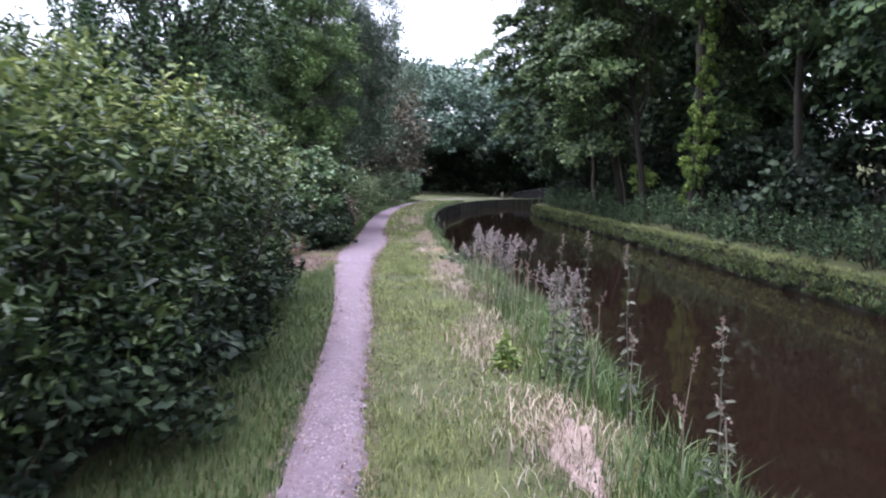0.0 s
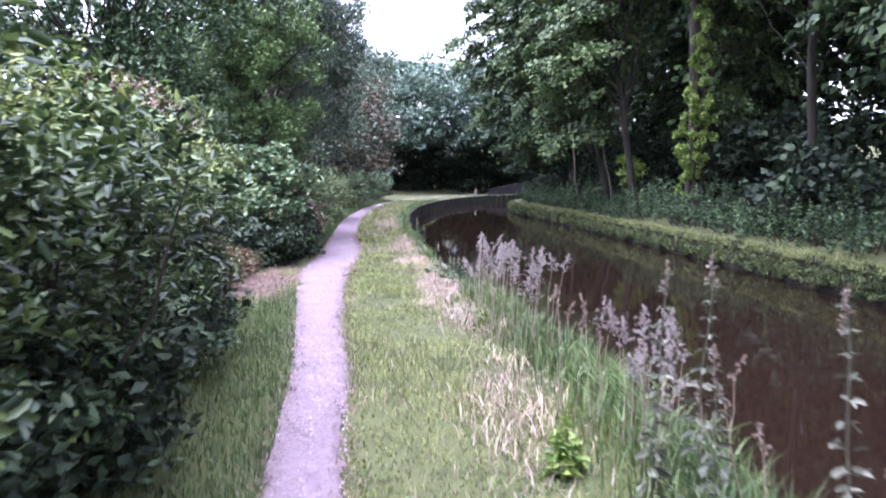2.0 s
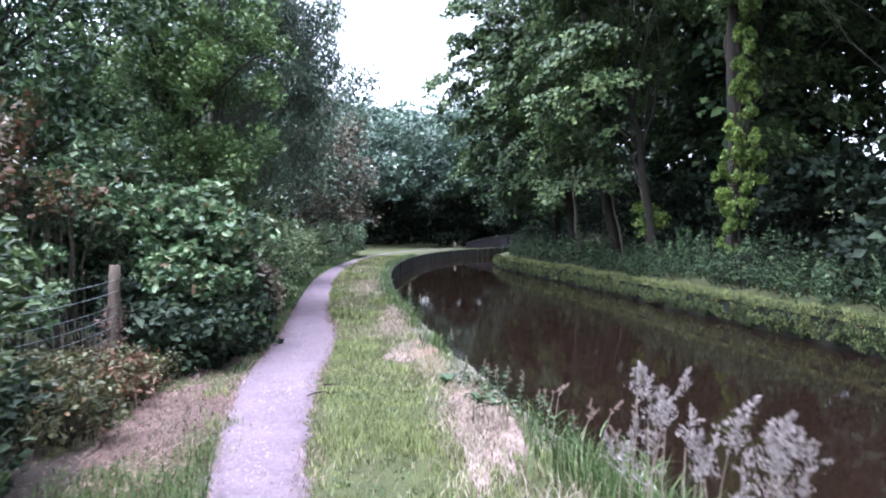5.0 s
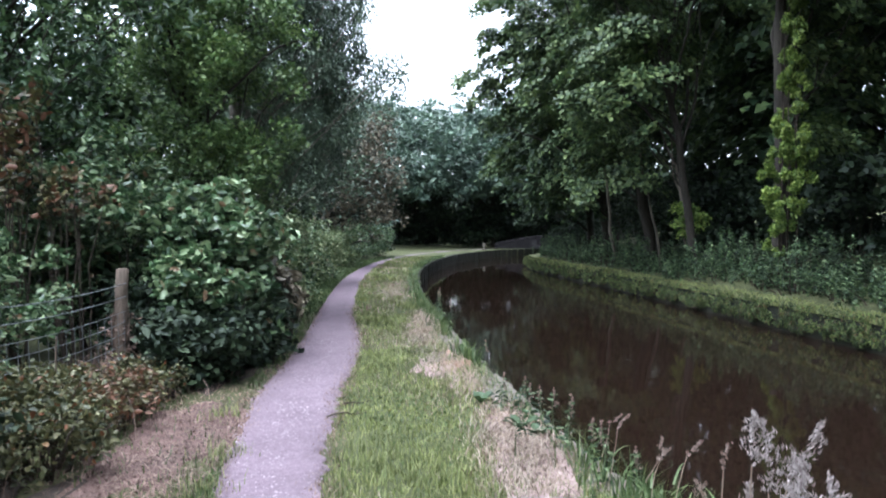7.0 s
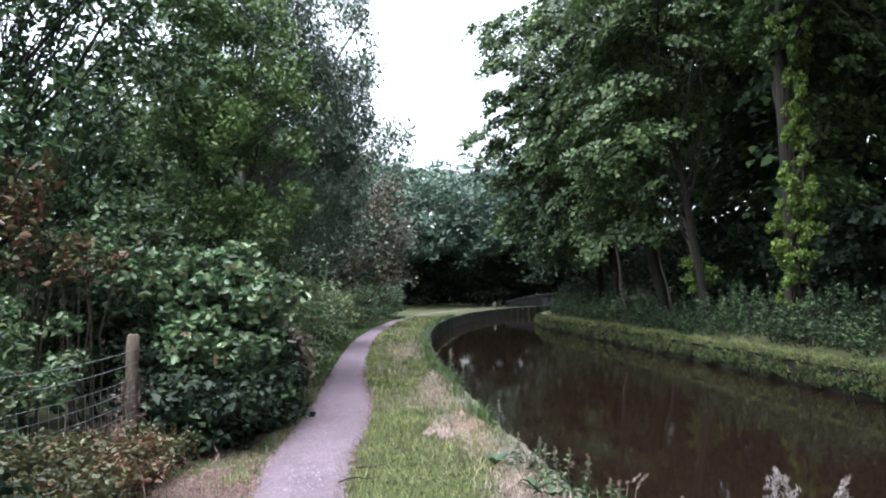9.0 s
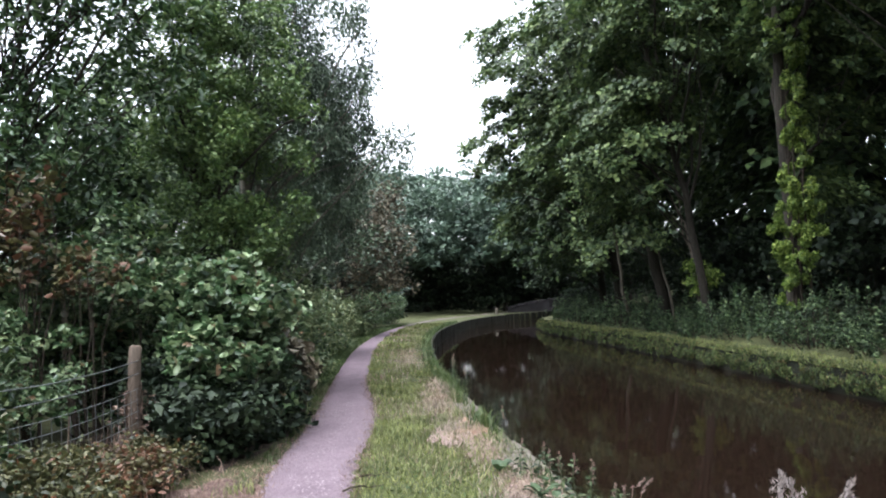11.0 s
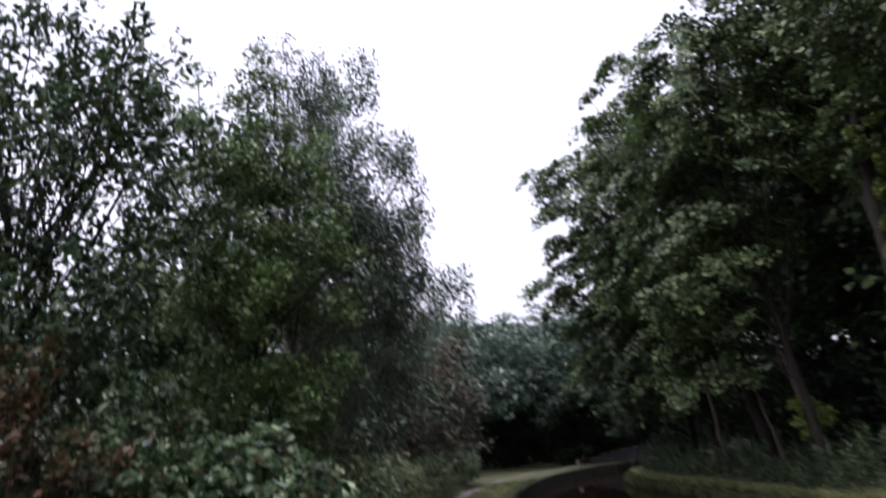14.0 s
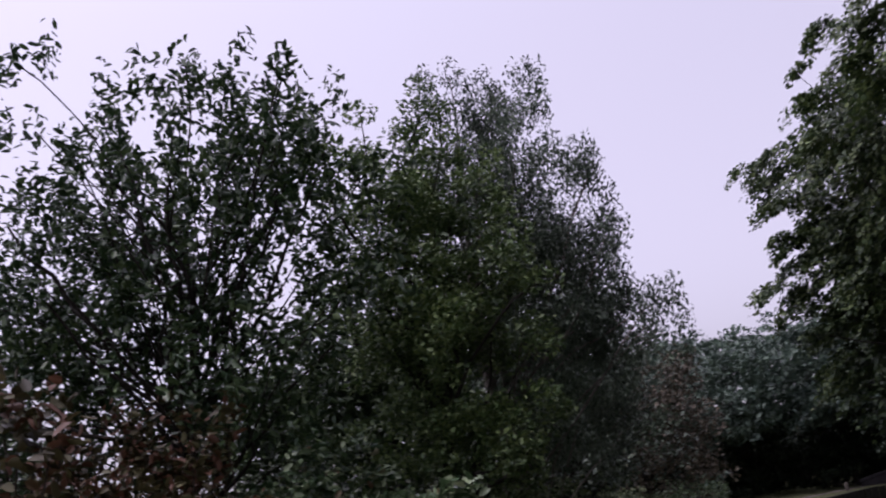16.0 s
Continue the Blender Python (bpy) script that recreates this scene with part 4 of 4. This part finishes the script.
while y < 66:
    length = rng.uniform(0.45, 0.85)
    bm = bmesh.new()
    bmesh.ops.create_cube(bm, size=1.0)
    for vert in bm.verts:
        vert.co.x, vert.co.y, vert.co.z = vert.co.x * rng.uniform(0.26, 0.34), vert.co.y * (length - 0.02), vert.co.z * 0.62
    bmesh.ops.bevel(bm, geom=bm.edges[:], offset=0.018, segments=1, affect="EDGES")
    me = bpy.data.meshes.new("stone")
    bm.to_mesh(me)
    bm.free()
    # stones past y=17 take the wall colour with shade in it
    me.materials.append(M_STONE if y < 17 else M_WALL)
    stone = new("stone", me)
    stone.parent = edge
    mid = y + length / 2
    slope = float(near_bank(mid + 0.3) - near_bank(mid - 0.3)) / 0.6
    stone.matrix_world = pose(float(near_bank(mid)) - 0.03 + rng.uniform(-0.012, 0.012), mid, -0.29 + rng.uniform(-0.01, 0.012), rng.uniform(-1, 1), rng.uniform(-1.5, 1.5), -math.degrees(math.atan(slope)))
    y += length + 0.012


# ---- grasses ----
def verge(y0, y1, n, near=True):
    y = rng.uniform(y0, y1, n)
    s = rng.uniform(0, 1, n)
    a, b = path_mid(y) + path_half(y) + rng.normal(0, 0.02, n), near_bank(y) - 0.02
    return a + (b - a) * s, y, s


g = Geo()
for y0, y1, n, h, w in ((-14, -8, 9000, 0.06, 0.007), (-8, 0, 25000, 0.05, 0.0038), (0, 6, 23000, 0.055, 0.0035), (6, 12, 17000, 0.06, 0.0045), (12, 22, 12000, 0.07, 0.008), (22, 46, 7500, 0.09, 0.02)):
    x, y, s = verge(y0, y1, n)
    worn = np.sin(x * 3.1 + y * 1.3) + np.sin(y * 2.7 - x * 2.0) + rng.normal(0, 0.8, n)
    k = worn > -1.2
    blades(g, on_land(x[k], y[k]), h * (1 + 0.35 * np.sin(y[k] * 1.7 + x[k] * 2)), rng, w, 0.7)
tagged(part("grass", g, M_GRASS), "short yellowish mown grass of the verge", "grass", kind="stuff")

g = Geo()
x, y, s = verge(-8, 14, 5200)
k = np.sin(x * 4.0 + 2) + np.sin(y * 2.1) + rng.normal(0, 0.5, len(x)) > 0.2
leaves(g, on_land(x[k], y[k]) + (0, 0, 0.022), 0.032, rng, 2.5, 0.6, 0, None, True)
tagged(part("clover", g, M_GRASS_LUSH), "small clover and plantain leaves in the verge", "clover", kind="stuff")

g = Geo()
for y0, y1, n, h, w in ((-14, -8, 4000, 0.08, 0.007), (-8, 6, 20000, 0.075, 0.004), (6, 14, 4500, 0.07, 0.005), (14, 45, 9000, 0.1, 0.014)):
    y = rng.uniform(y0, y1, n)
    x = path_mid(y) - path_half(y) - rng.uniform(0, 1.0, n) ** 1.3 + 0.02
    k = ~((np.abs(x + 2.0) < 0.5) & (np.abs(y - 5.9) < 1.7) & (rng.uniform(0, 1, n) < 0.93))
    k &= ~((y > 7.3) & (y < 10.4) & (x < -2.0 - 0.06 * (y - 7.3)))
    blades(g, on_land(x[k], y[k]), h, rng, w, 0.6)
tagged(part("grass", g, M_GRASS_LUSH), "shaded green grass between path and hedge", "grass", kind="stuff")

g = Geo()
for y0, y1, n, h, inside, w in ((-14, -8, 3000, 0.26, 0.5, 0.006), (-8, 1.5, 7500, 0.26, 0.5, 0.005), (1.5, 5.2, 2800, 0.24, 0.36, 0.005), (5.2, 9, 500, 0.12, 0.2, 0.005), (9, 16, 1500, 0.2, 0.25, 0.006), (16, 46, 3500, 0.2, 0.35, 0.012)):
    y = rng.uniform(y0, y1, n)
    x = near_bank(y) - np.abs(rng.normal(0, inside * 0.5, n)) + 0.04
    k = np.sin(y * 2.2) + np.sin(y * 0.9 + 1) + rng.normal(0, 0.7, n) > -0.9
    blades(g, on_land(np.minimum(x[k], near_bank(y[k]) + 0.03), y[k]), h, rng, w, 0.6)
tagged(part("long_grass", g, M_GRASS_LUSH), "long green grass along the canal edge", "grass", kind="stuff")

g = Geo()
for cx, cy, rx, ry, n, h in ((-2.0, 5.9, 0.55, 1.9, 5200, 0.02), (-1.75, 4.6, 0.35, 0.8, 1500, 0.02), (0.15, 9.4, 0.3, 0.8, 1300, 0.03), (0.62, 5.8, 0.2, 1.1, 2000, 0.04), (0.3, 8.0, 0.2, 0.5, 900, 0.04)):
    x, y = rng.normal(cx, rx * 0.6, n), rng.normal(cy, ry * 0.6, n)
    x = np.minimum(x, near_bank(y) - 0.02)
    k = np.abs(x - path_mid(y)) > path_half(y) * rng.uniform(0.8, 1.0, n)
    blades(g, on_land(x, y)[k] + (0, 0, 0.02), h, rng, 0.004, 3.5)
for cx, cy, n in ((-1.53, 5.35, 150), (-1.9, 6.5, 90), (-1.45, 4.6, 120)):
    tuft = Geo()
    blades(tuft, on_land(rng.normal(cx, 0.09, n), rng.normal(cy, 0.11, n)) + (0, 0, 0.015), 0.09, rng, 0.003, 0.8)
    tagged(part("grass_tuft", tuft, M_GRASS), "small green grass tuft in the reddish litter", "grass", "grass tufts", kind="stuff")
n = 9000
y = rng.uniform(-7, 16, n)
x = path_mid(y) + np.sign(rng.normal(size=n)) * (path_half(y) + rng.normal(-0.01, 0.06, n) + 0.03 * np.sin(y * 6) * np.sin(y * 2.3))
blades(g, np.stack([x, y, np.full(n, 0.02)], 1), 0.025, rng, 0.003, 2.5)
tagged(part("litter", g, M_LITTER), "dry pinkish litter of stalks and leaves", "litter", kind="stuff")

g = Geo()
for cx, cy, rx, ry, n, h in ((1.55, -3.4, 0.3, 1.0, 800, 0.1), (0.62, 5.8, 0.2, 1.1, 1500, 0.07), (0.3, 8.0, 0.2, 0.5, 700, 0.05), (-0.3, 12.6, 0.25, 1.8, 3200, 0.09), (0.0, 9.0, 0.25, 0.7, 900, 0.04), (0.45, 5.2, 0.25, 1.4, 1300, 0.06), (-1.2, 20, 0.4, 4, 1200, 0.14), (1.1, -0.5, 0.3, 1.2, 800, 0.1), (0.9, 2.8, 0.3, 0.9, 700, 0.12)) :
    x, y = rng.normal(cx, rx * 0.6, n), rng.normal(cy, ry * 0.6, n)
    x = np.minimum(x, near_bank(y) - 0.02)
    k = np.abs(x - path_mid(y)) > path_half(y) * rng.uniform(0.75, 1.0, n)
    blades(g, on_land(x, y)[k] + (0, 0, 0.02), h, rng, 0.004, 1.4 if h > 0.04 else 4.0)
for y0, y1, n in ((-8, 6, 7000), (6, 14, 3500), (14, 40, 3000)):
    x, y, s = verge(y0, y1, n)
    k = np.sin(x * 2.3 + y * 0.8 + 1) + np.sin(y * 1.9 + x) + rng.normal(0, 0.6, n) > 0.4
    blades(g, on_land(x[k], y[k]), 0.07 if y0 < 14 else 0.12, rng, 0.003 if y0 < 14 else 0.012, 1.0)
tagged(part("dry_grass", g, M_STRAW), "dry straw-coloured grass on the verge", "grass", kind="stuff")


# ---- reeds and flowering plants on the bank ----
def seed_head(geo, base, way, length, rng, n, fat):
    """A loose plume: side sprigs along the axis, each set with small spikelets, nodding to one side."""
    sprigs = max(8, n // 6)
    s = np.linspace(0.02, 0.97, sprigs) + rng.uniform(-0.03, 0.03, sprigs)
    a = rng.uniform(0, 6.28) + rng.normal(0, 1.5, sprigs)
    reach = fat * 2.4 * (1.08 - s) ** 0.6 * np.sin(np.clip(s * 0.8 + 0.25, 0, 1) * math.pi) ** 0.5 * rng.uniform(0.4, 1.2, sprigs)
    out = np.stack([np.cos(a), np.sin(a), np.full(sprigs, 0.9)], 1)
    k = np.repeat(np.arange(sprigs), 9)
    u = rng.uniform(0.05, 1, len(k))
    p = base + way * (s[k] * length)[:, None] + out[k] * (reach[k] * u)[:, None] - np.stack([u * 0, u * 0, reach[k] * u * u * 0.6], 1)
    leaves(geo, p + rng.normal(0, 0.004, p.shape), 0.021, rng, 0.2, 0.2, 0, unit(way + out[k] * 0.6))


def reed(label, x, y, h, mat, tilt, head=0.17, fat=0.03, n=90, group="reeds"):
    z = float(height(np.float64(min(x, float(near_bank(y)) - 0.02)), np.float64(y)))
    t = thing("reed", label, "reed", group, at=(x, y, z - 0.02))
    top = np.array([tilt[0], tilt[1], h - head])
    g = Geo()
    tube(g, crooked(rng, (0, 0, 0), top, 6, 0.008), np.linspace(0.004, 0.002, 6), 4)
    part("stem", g, M_STRAW, t)
    g = Geo()
    seed_head(g, top, unit(np.array([tilt[0] * 1.5 + rng.normal(0, 0.1), tilt[1] * 1.5, h * 0.6])), head, rng, n, fat)
    tagged(part("seed_head", g, mat, t), kind="stuff")
    g = Geo()
    for k in range(4):
        zz = rng.uniform(0.15, 0.6) * h
        a = rng.uniform(0, 6.28)
        s = np.linspace(0, 1, 5)
        p = np.stack([top[0] * zz / h + np.cos(a) * s * 0.16, top[1] * zz / h + np.sin(a) * s * 0.16, zz + s * 0.16 - s * s * 0.12], 1)
        wv = np.stack([-np.sin(a) * np.ones(5), np.cos(a) * np.ones(5), np.zeros(5)], 1) * (0.006 * (1.05 - s))[:, None]
        geo_v = np.stack([p - wv, p + wv], 1).reshape(-1, 3)
        g.add(geo_v, [(2 * i, 2 * i + 1, 2 * i + 3, 2 * i + 2) for i in range(4)])
    tagged(part("foliage", g, M_GRASS_LUSH, t), kind="stuff")
    return t


for k in range(34):
    x, y = rng.uniform(0.0, 0.5), rng.uniform(0.9, 2.6)
    x = 1.42 - (y - 0.9) * 0.3 + rng.normal(0, 0.09)
    reed("tall reed with a pale fluffy seed head", x, y, rng.uniform(0.75, 1.04), M_SEED, (rng.normal(0.02, 0.06), rng.normal(0, 0.06)), rng.uniform(0.15, 0.24), 0.036, 140)
for k in range(19):
    reed("tall reed with a pale fluffy seed head", 1.72 + rng.normal(0, 0.08), -1.4 + rng.normal(0, 0.22), rng.uniform(0.6, 0.95), M_SEED, (rng.normal(0.02, 0.05), rng.normal(0, 0.05)), rng.uniform(0.14, 0.22), 0.032, 120)
for x, y, h in ((1.42, -0.66, 0.92), (1.47, -0.75, 0.8), (1.38, -0.55, 0.7), (1.52, -1.03, 0.92), (1.56, -0.95, 0.75), (1.58, 0.1, 0.7), (1.5, 0.5, 0.75), (1.3, 2.9, 0.6), (1.95, -2.4, 0.75), (1.9, -2.8, 0.7), (2.0, -3.4, 0.7), (1.95, -2.1, 0.8), (2.1, -4.0, 0.75), (2.05, -4.4, 0.6), (2.12, -4.8, 0.7), (1.85, -1.9, 0.6)):
    reed("slim grass stalk with a pinkish seed head", x, y, h, M_SEED_PINK, (rng.normal(0, 0.05), rng.normal(0, 0.05)), 0.13, 0.018, 50, "grass stalks")
for x, y, h in ((1.1, 3.9, 0.55), (1.05, 4.0, 0.5), (1.15, 3.7, 0.5), (1.2, 3.4, 0.65), (1.08, 4.3, 0.42), (0.95, 4.8, 0.45), (1.0, 4.6, 0.5), (1.22, 3.2, 0.55)):
    reed("arching grass stalk with a pale seed head", x, y, h, M_SEED_PINK, (rng.normal(0.06, 0.08), rng.normal(0, 0.08)), 0.11, 0.012, 40, "grass stalks")


def tall_weed(label, x, y, h, rng, mat, whorls=9, leaf=0.07, tips_mat=None, group="tall bank weeds"):
    t = thing("tall_weed", label, "plant", group, at=(x, y, -0.02))
    g = Geo()
    stem = crooked(rng, (0, 0, 0), (rng.normal(0, 0.04), rng.normal(0, 0.04), h), 8, 0.008)
    tube(g, stem, np.linspace(0.006, 0.003, 8), 5)
    part("stem", g, mat, t)
    g = Geo()
    for k in range(whorls):
        s = (k + 0.8) / whorls
        c = np.array([np.interp(s * 7, range(8), stem[:, i]) for i in range(3)])
        n = 6
        a = rng.uniform(0, 6.28, n)
        d = np.stack([np.cos(a), np.sin(a), np.full(n, -0.15)], 1)
        leaves(g, c + d * leaf * (1.15 - s * 0.8), leaf * (1.5 - s), rng, 1.2, 0.45, 0, d, True)
    part("foliage", g, mat, t)
    g = Geo()
    seed_head(g, stem[-1] - (0, 0, 0.12), np.array([0, 0, 1.0]), 0.16, rng, 60, 0.016)
    tagged(part("seed_head", g, tips_mat or M_SEED_PINK, t), kind="stuff")


for x, y, h in ((1.64, -1.99, 1.18), (1.84, -2.02, 1.22), (2.03, -3.1, 1.2), (1.75, -2.5, 0.9), (2.15, -4.6, 1.0)):
    tall_weed("tall grey-green weed with whorled leaves", x, y, h, rng, M_LEAF_GREY, 15, 0.06)
for x, y, h in ((0.72, 6.3, 0.34), (0.62, 5.7, 0.3), (0.85, 5.4, 0.42), (0.78, 5.95, 0.36), (0.86, 5.75, 0.4), (0.95, 5.1, 0.34), (1.02, 4.75, 0.4), (1.12, 4.5, 0.3), (0.66, 6.7, 0.3), (0.5, 6.9, 0.3), (0.42, 9.0, 0.3), (0.0, 13.0, 0.6), (-0.05, 13.4, 0.5), (0.08, 12.6, 0.45), (-0.1, 14.0, 0.5)):
    tall_weed("small leafy weed at the canal edge", x, y, h, rng, M_LEAF_NETTLE, 8, 0.055)


def dock(x, y, h, n, size, mat, label):
    t = thing("dock_plant", label, "plant", "dock plants", at=(x, y, 0))
    for k in range(n):
        a, s = rng.uniform(0, 6.28), np.linspace(0, 1, 6)
        out = size * rng.uniform(0.7, 1.1)
        p = np.stack([np.cos(a) * out * s, np.sin(a) * out * s, h * rng.uniform(0.6, 1) * np.sin(s * 1.9)], 1)
        w = (0.26 * size * np.sin(np.clip(s * 0.95 + 0.05, 0, 1) * math.pi))[:, None] * np.array([-math.sin(a), math.cos(a), 0.15])
        g = Geo()
        g.add(np.stack([p - w, p + (0, 0, -0.01), p + w], 1).reshape(-1, 3), [(3 * i + j, 3 * i + j + 1, 3 * i + j + 4, 3 * i + j + 3) for i in range(5) for j in (0, 1)])
        part("leaf", g, mat, t, smooth=True)


for x, y, h in ((1.3, -1.55, 0.36), (1.34, -1.48, 0.3), (1.25, -1.6, 0.27), (1.0, 2.2, 0.26), (1.05, 2.28, 0.22)):
    tall_weed("bright yellow-green leafy weed on the bank", x, y, h, rng, M_LEAF_IVY, 8, 0.07, M_LEAF_IVY, "bright bank weeds")
dock(0.62, 6.1, 0.12, 8, 0.17, M_LEAF_NETTLE, "green broad-leaved dock plant in dry grass")
dock(0.72, 5.8, 0.13, 8, 0.14, M_LEAF_NETTLE, "green broad-leaved dock plant in dry grass")
dock(0.35, 7.1, 0.1, 7, 0.15, M_LEAF_NETTLE, "green broad-leaved dock plant in dry grass")

# pinkish flowering tops above the hedge
for k in range(28):
    y = rng.uniform(1.0, 4.4)
    x, h = -2.3 - (y - 1) * 0.12 + rng.normal(0, 0.25), rng.uniform(1.95, 2.5)
    t = thing("willowherb", "faded willowherb with pinkish seed tops in the hedge", "plant", "willowherbs", at=(x, y, 0))
    g = Geo()
    tube(g, crooked(rng, (0, 0, 0), (rng.normal(0, 0.06), rng.normal(0, 0.06), h), 6, 0.012), np.linspace(0.006, 0.003, 6), 4)
    part("stem", g, M_TWIG, t)
    g = Geo()
    p = np.stack([rng.normal(0, 0.06, 46), rng.normal(0, 0.06, 46), h - rng.uniform(0, 0.42, 46)], 1)
    leaves(g, p, 0.04, rng, 0.3, 0.45)
    tagged(part("seed_head", g, M_SEED_PINK, t), kind="stuff")

# twigs on the path
for x, y, dx, dy in ((-0.78, 6.5, 0.2, 0.09), (-0.75, 7.0, 0.16, 0.04)):
    g = Geo()
    tube(g, crooked(rng, (x - dx, y - dy, 0.03), (x + dx * 0.6, y + dy, 0.03), 7, 0.012), np.linspace(0.009, 0.004, 7), 5)
    tagged(part("twig", g, M_TWIG), "thin dark fallen twig on the path", "twig", "twigs")

# stones trodden into the path
g = Geo()
n = 6500
y = rng.uniform(-7, 12, n)
x = path_mid(y) + rng.uniform(-1, 1, n) * path_half(y) * 0.98
for px, py, r in zip(x, y, rng.uniform(0.003, 0.012, n)):
    a = rng.uniform(0, 6.28)
    c, s = math.cos(a) * r, math.sin(a) * r
    g.add([(px + c, py + s, 0.018), (px - s, py + c, 0.018), (px - c, py - s, 0.018), (px + s, py - c, 0.018), (px, py, 0.024 + r * 0.6)], [(0, 1, 4), (1, 2, 4), (2, 3, 4), (3, 0, 4)])
tagged(part("gravel", g, M_PEBBLE), "loose small stones on the path", "gravel", kind="stuff")


# ---- bridge at the bend ----
def build_bridge(x, y, turn):
    b = thing("bridge", "low grey stone bridge with a dark arch, darkened for deep shade", "bridge", at=(x, y, 0))
    b.matrix_world = pose(x, y, 0, 0, 0, turn)
    span, rise, deep, half = 1.8, 1.15, 3.4, 5.4
    arch = [(span * math.cos(a), WATER + 0.1 + rise * math.sin(a)) for a in np.linspace(math.pi, 0, 15)]
    crown = lambda u: 1.25 - 0.025 * u * u
    for side, v in (("front", 0.0), ("back", deep)):
        g = Geo()
        us = [-half, -4, -2.6] + [p[0] for p in arch] + [2.6, 4, half]
        lows = [-0.9] * 3 + [p[1] for p in arch] + [-0.9] * 3
        lows[2], lows[-3] = -0.9, -0.9
        us.insert(3, -span), lows.insert(3, -0.9)
        us.insert(len(us) - 3, span), lows.insert(len(lows) - 3, -0.9)
        n = len(us)
        for t0 in (0.0, 0.35):
            g.add([(u, v + t0, lo) for u, lo in zip(us, lows)] + [(u, v + t0, crown(u) - 0.25) for u in us], [(i, i + 1, n + i + 1, n + i) for i in range(n - 1)])
        g.add([(u, v, lo) for u, lo in zip(us, lows)] + [(u, v + 0.35, lo) for u, lo in zip(us, lows)], [(i, i + 1, n + i + 1, n + i) for i in range(n - 1)])
        part("wall", g, M_BRIDGE, b)
        for k in range(12):
            u0, u1 = -half + k * 0.9, -half + k * 0.9 + 0.88
            g = Geo()
            z0, z1 = crown(u0) - 0.25, crown(u1) - 0.25
            g.add([(u0, v - 0.05, z0), (u1, v - 0.05, z1), (u1, v + 0.4, z1), (u0, v + 0.4, z0), (u0, v - 0.05, z0 + 0.2), (u1, v - 0.05, z1 + 0.2), (u1, v + 0.4, z1 + 0.2), (u0, v + 0.4, z0 + 0.2)],
                  [(0, 1, 5, 4), (1, 2, 6, 5), (2, 3, 7, 6), (3, 0, 4, 7), (4, 5, 6, 7)])
            part("coping_stone", g, M_BRIDGE, b)
        for k in range(13):
            a0, a1 = math.pi * k / 13 + 0.01, math.pi * (k + 1) / 13 - 0.01
            g = Geo()
            q = [(r * math.cos(a) * span, WATER + 0.1 + r * math.sin(a) * rise) for r in (1.0, 1.17) for a in (a0, a1)]
            vv = v - 0.03 if side == "front" else v + 0.38
            g.add([(u, vv, z) for u, z in q] + [(u, v + 0.17, z) for u, z in q], [(0, 1, 3, 2), (0, 1, 5, 4), (2, 3, 7, 6), (0, 2, 6, 4), (1, 3, 7, 5)])
            part("arch_stone", g, M_BRIDGE, b)
    g = Geo()
    n = len(arch)
    g.add([(u, 0.1, z) for u, z in arch] + [(u, deep + 0.2, z) for u, z in arch], [(i, i + 1, n + i + 1, n + i) for i in range(n - 1)])
    part("vault", g, M_BRIDGE, b)
    g = Geo()
    us = np.linspace(-half, half, 13)
    g.add([(u, 0.3, crown(u) - 0.9) for u in us] + [(u, deep + 0.05, crown(u) - 0.9) for u in us], [(i, i + 1, 14 + i, 13 + i) for i in range(12)])
    part("deck", g, M_BRIDGE, b)


build_bridge(9.8, 65.8, -14)
g = Geo()
tube(g, [(3.3, 61.5, -0.1), (3.3, 61.5, 0.42), (3.3, 61.5, 0.5), (3.3, 61.5, 0.53)], [0.11, 0.11, 0.09, 0.04], 10)
tagged(part("mile_post", g, M_STONE), "short grey stone post by the bridge", "post")
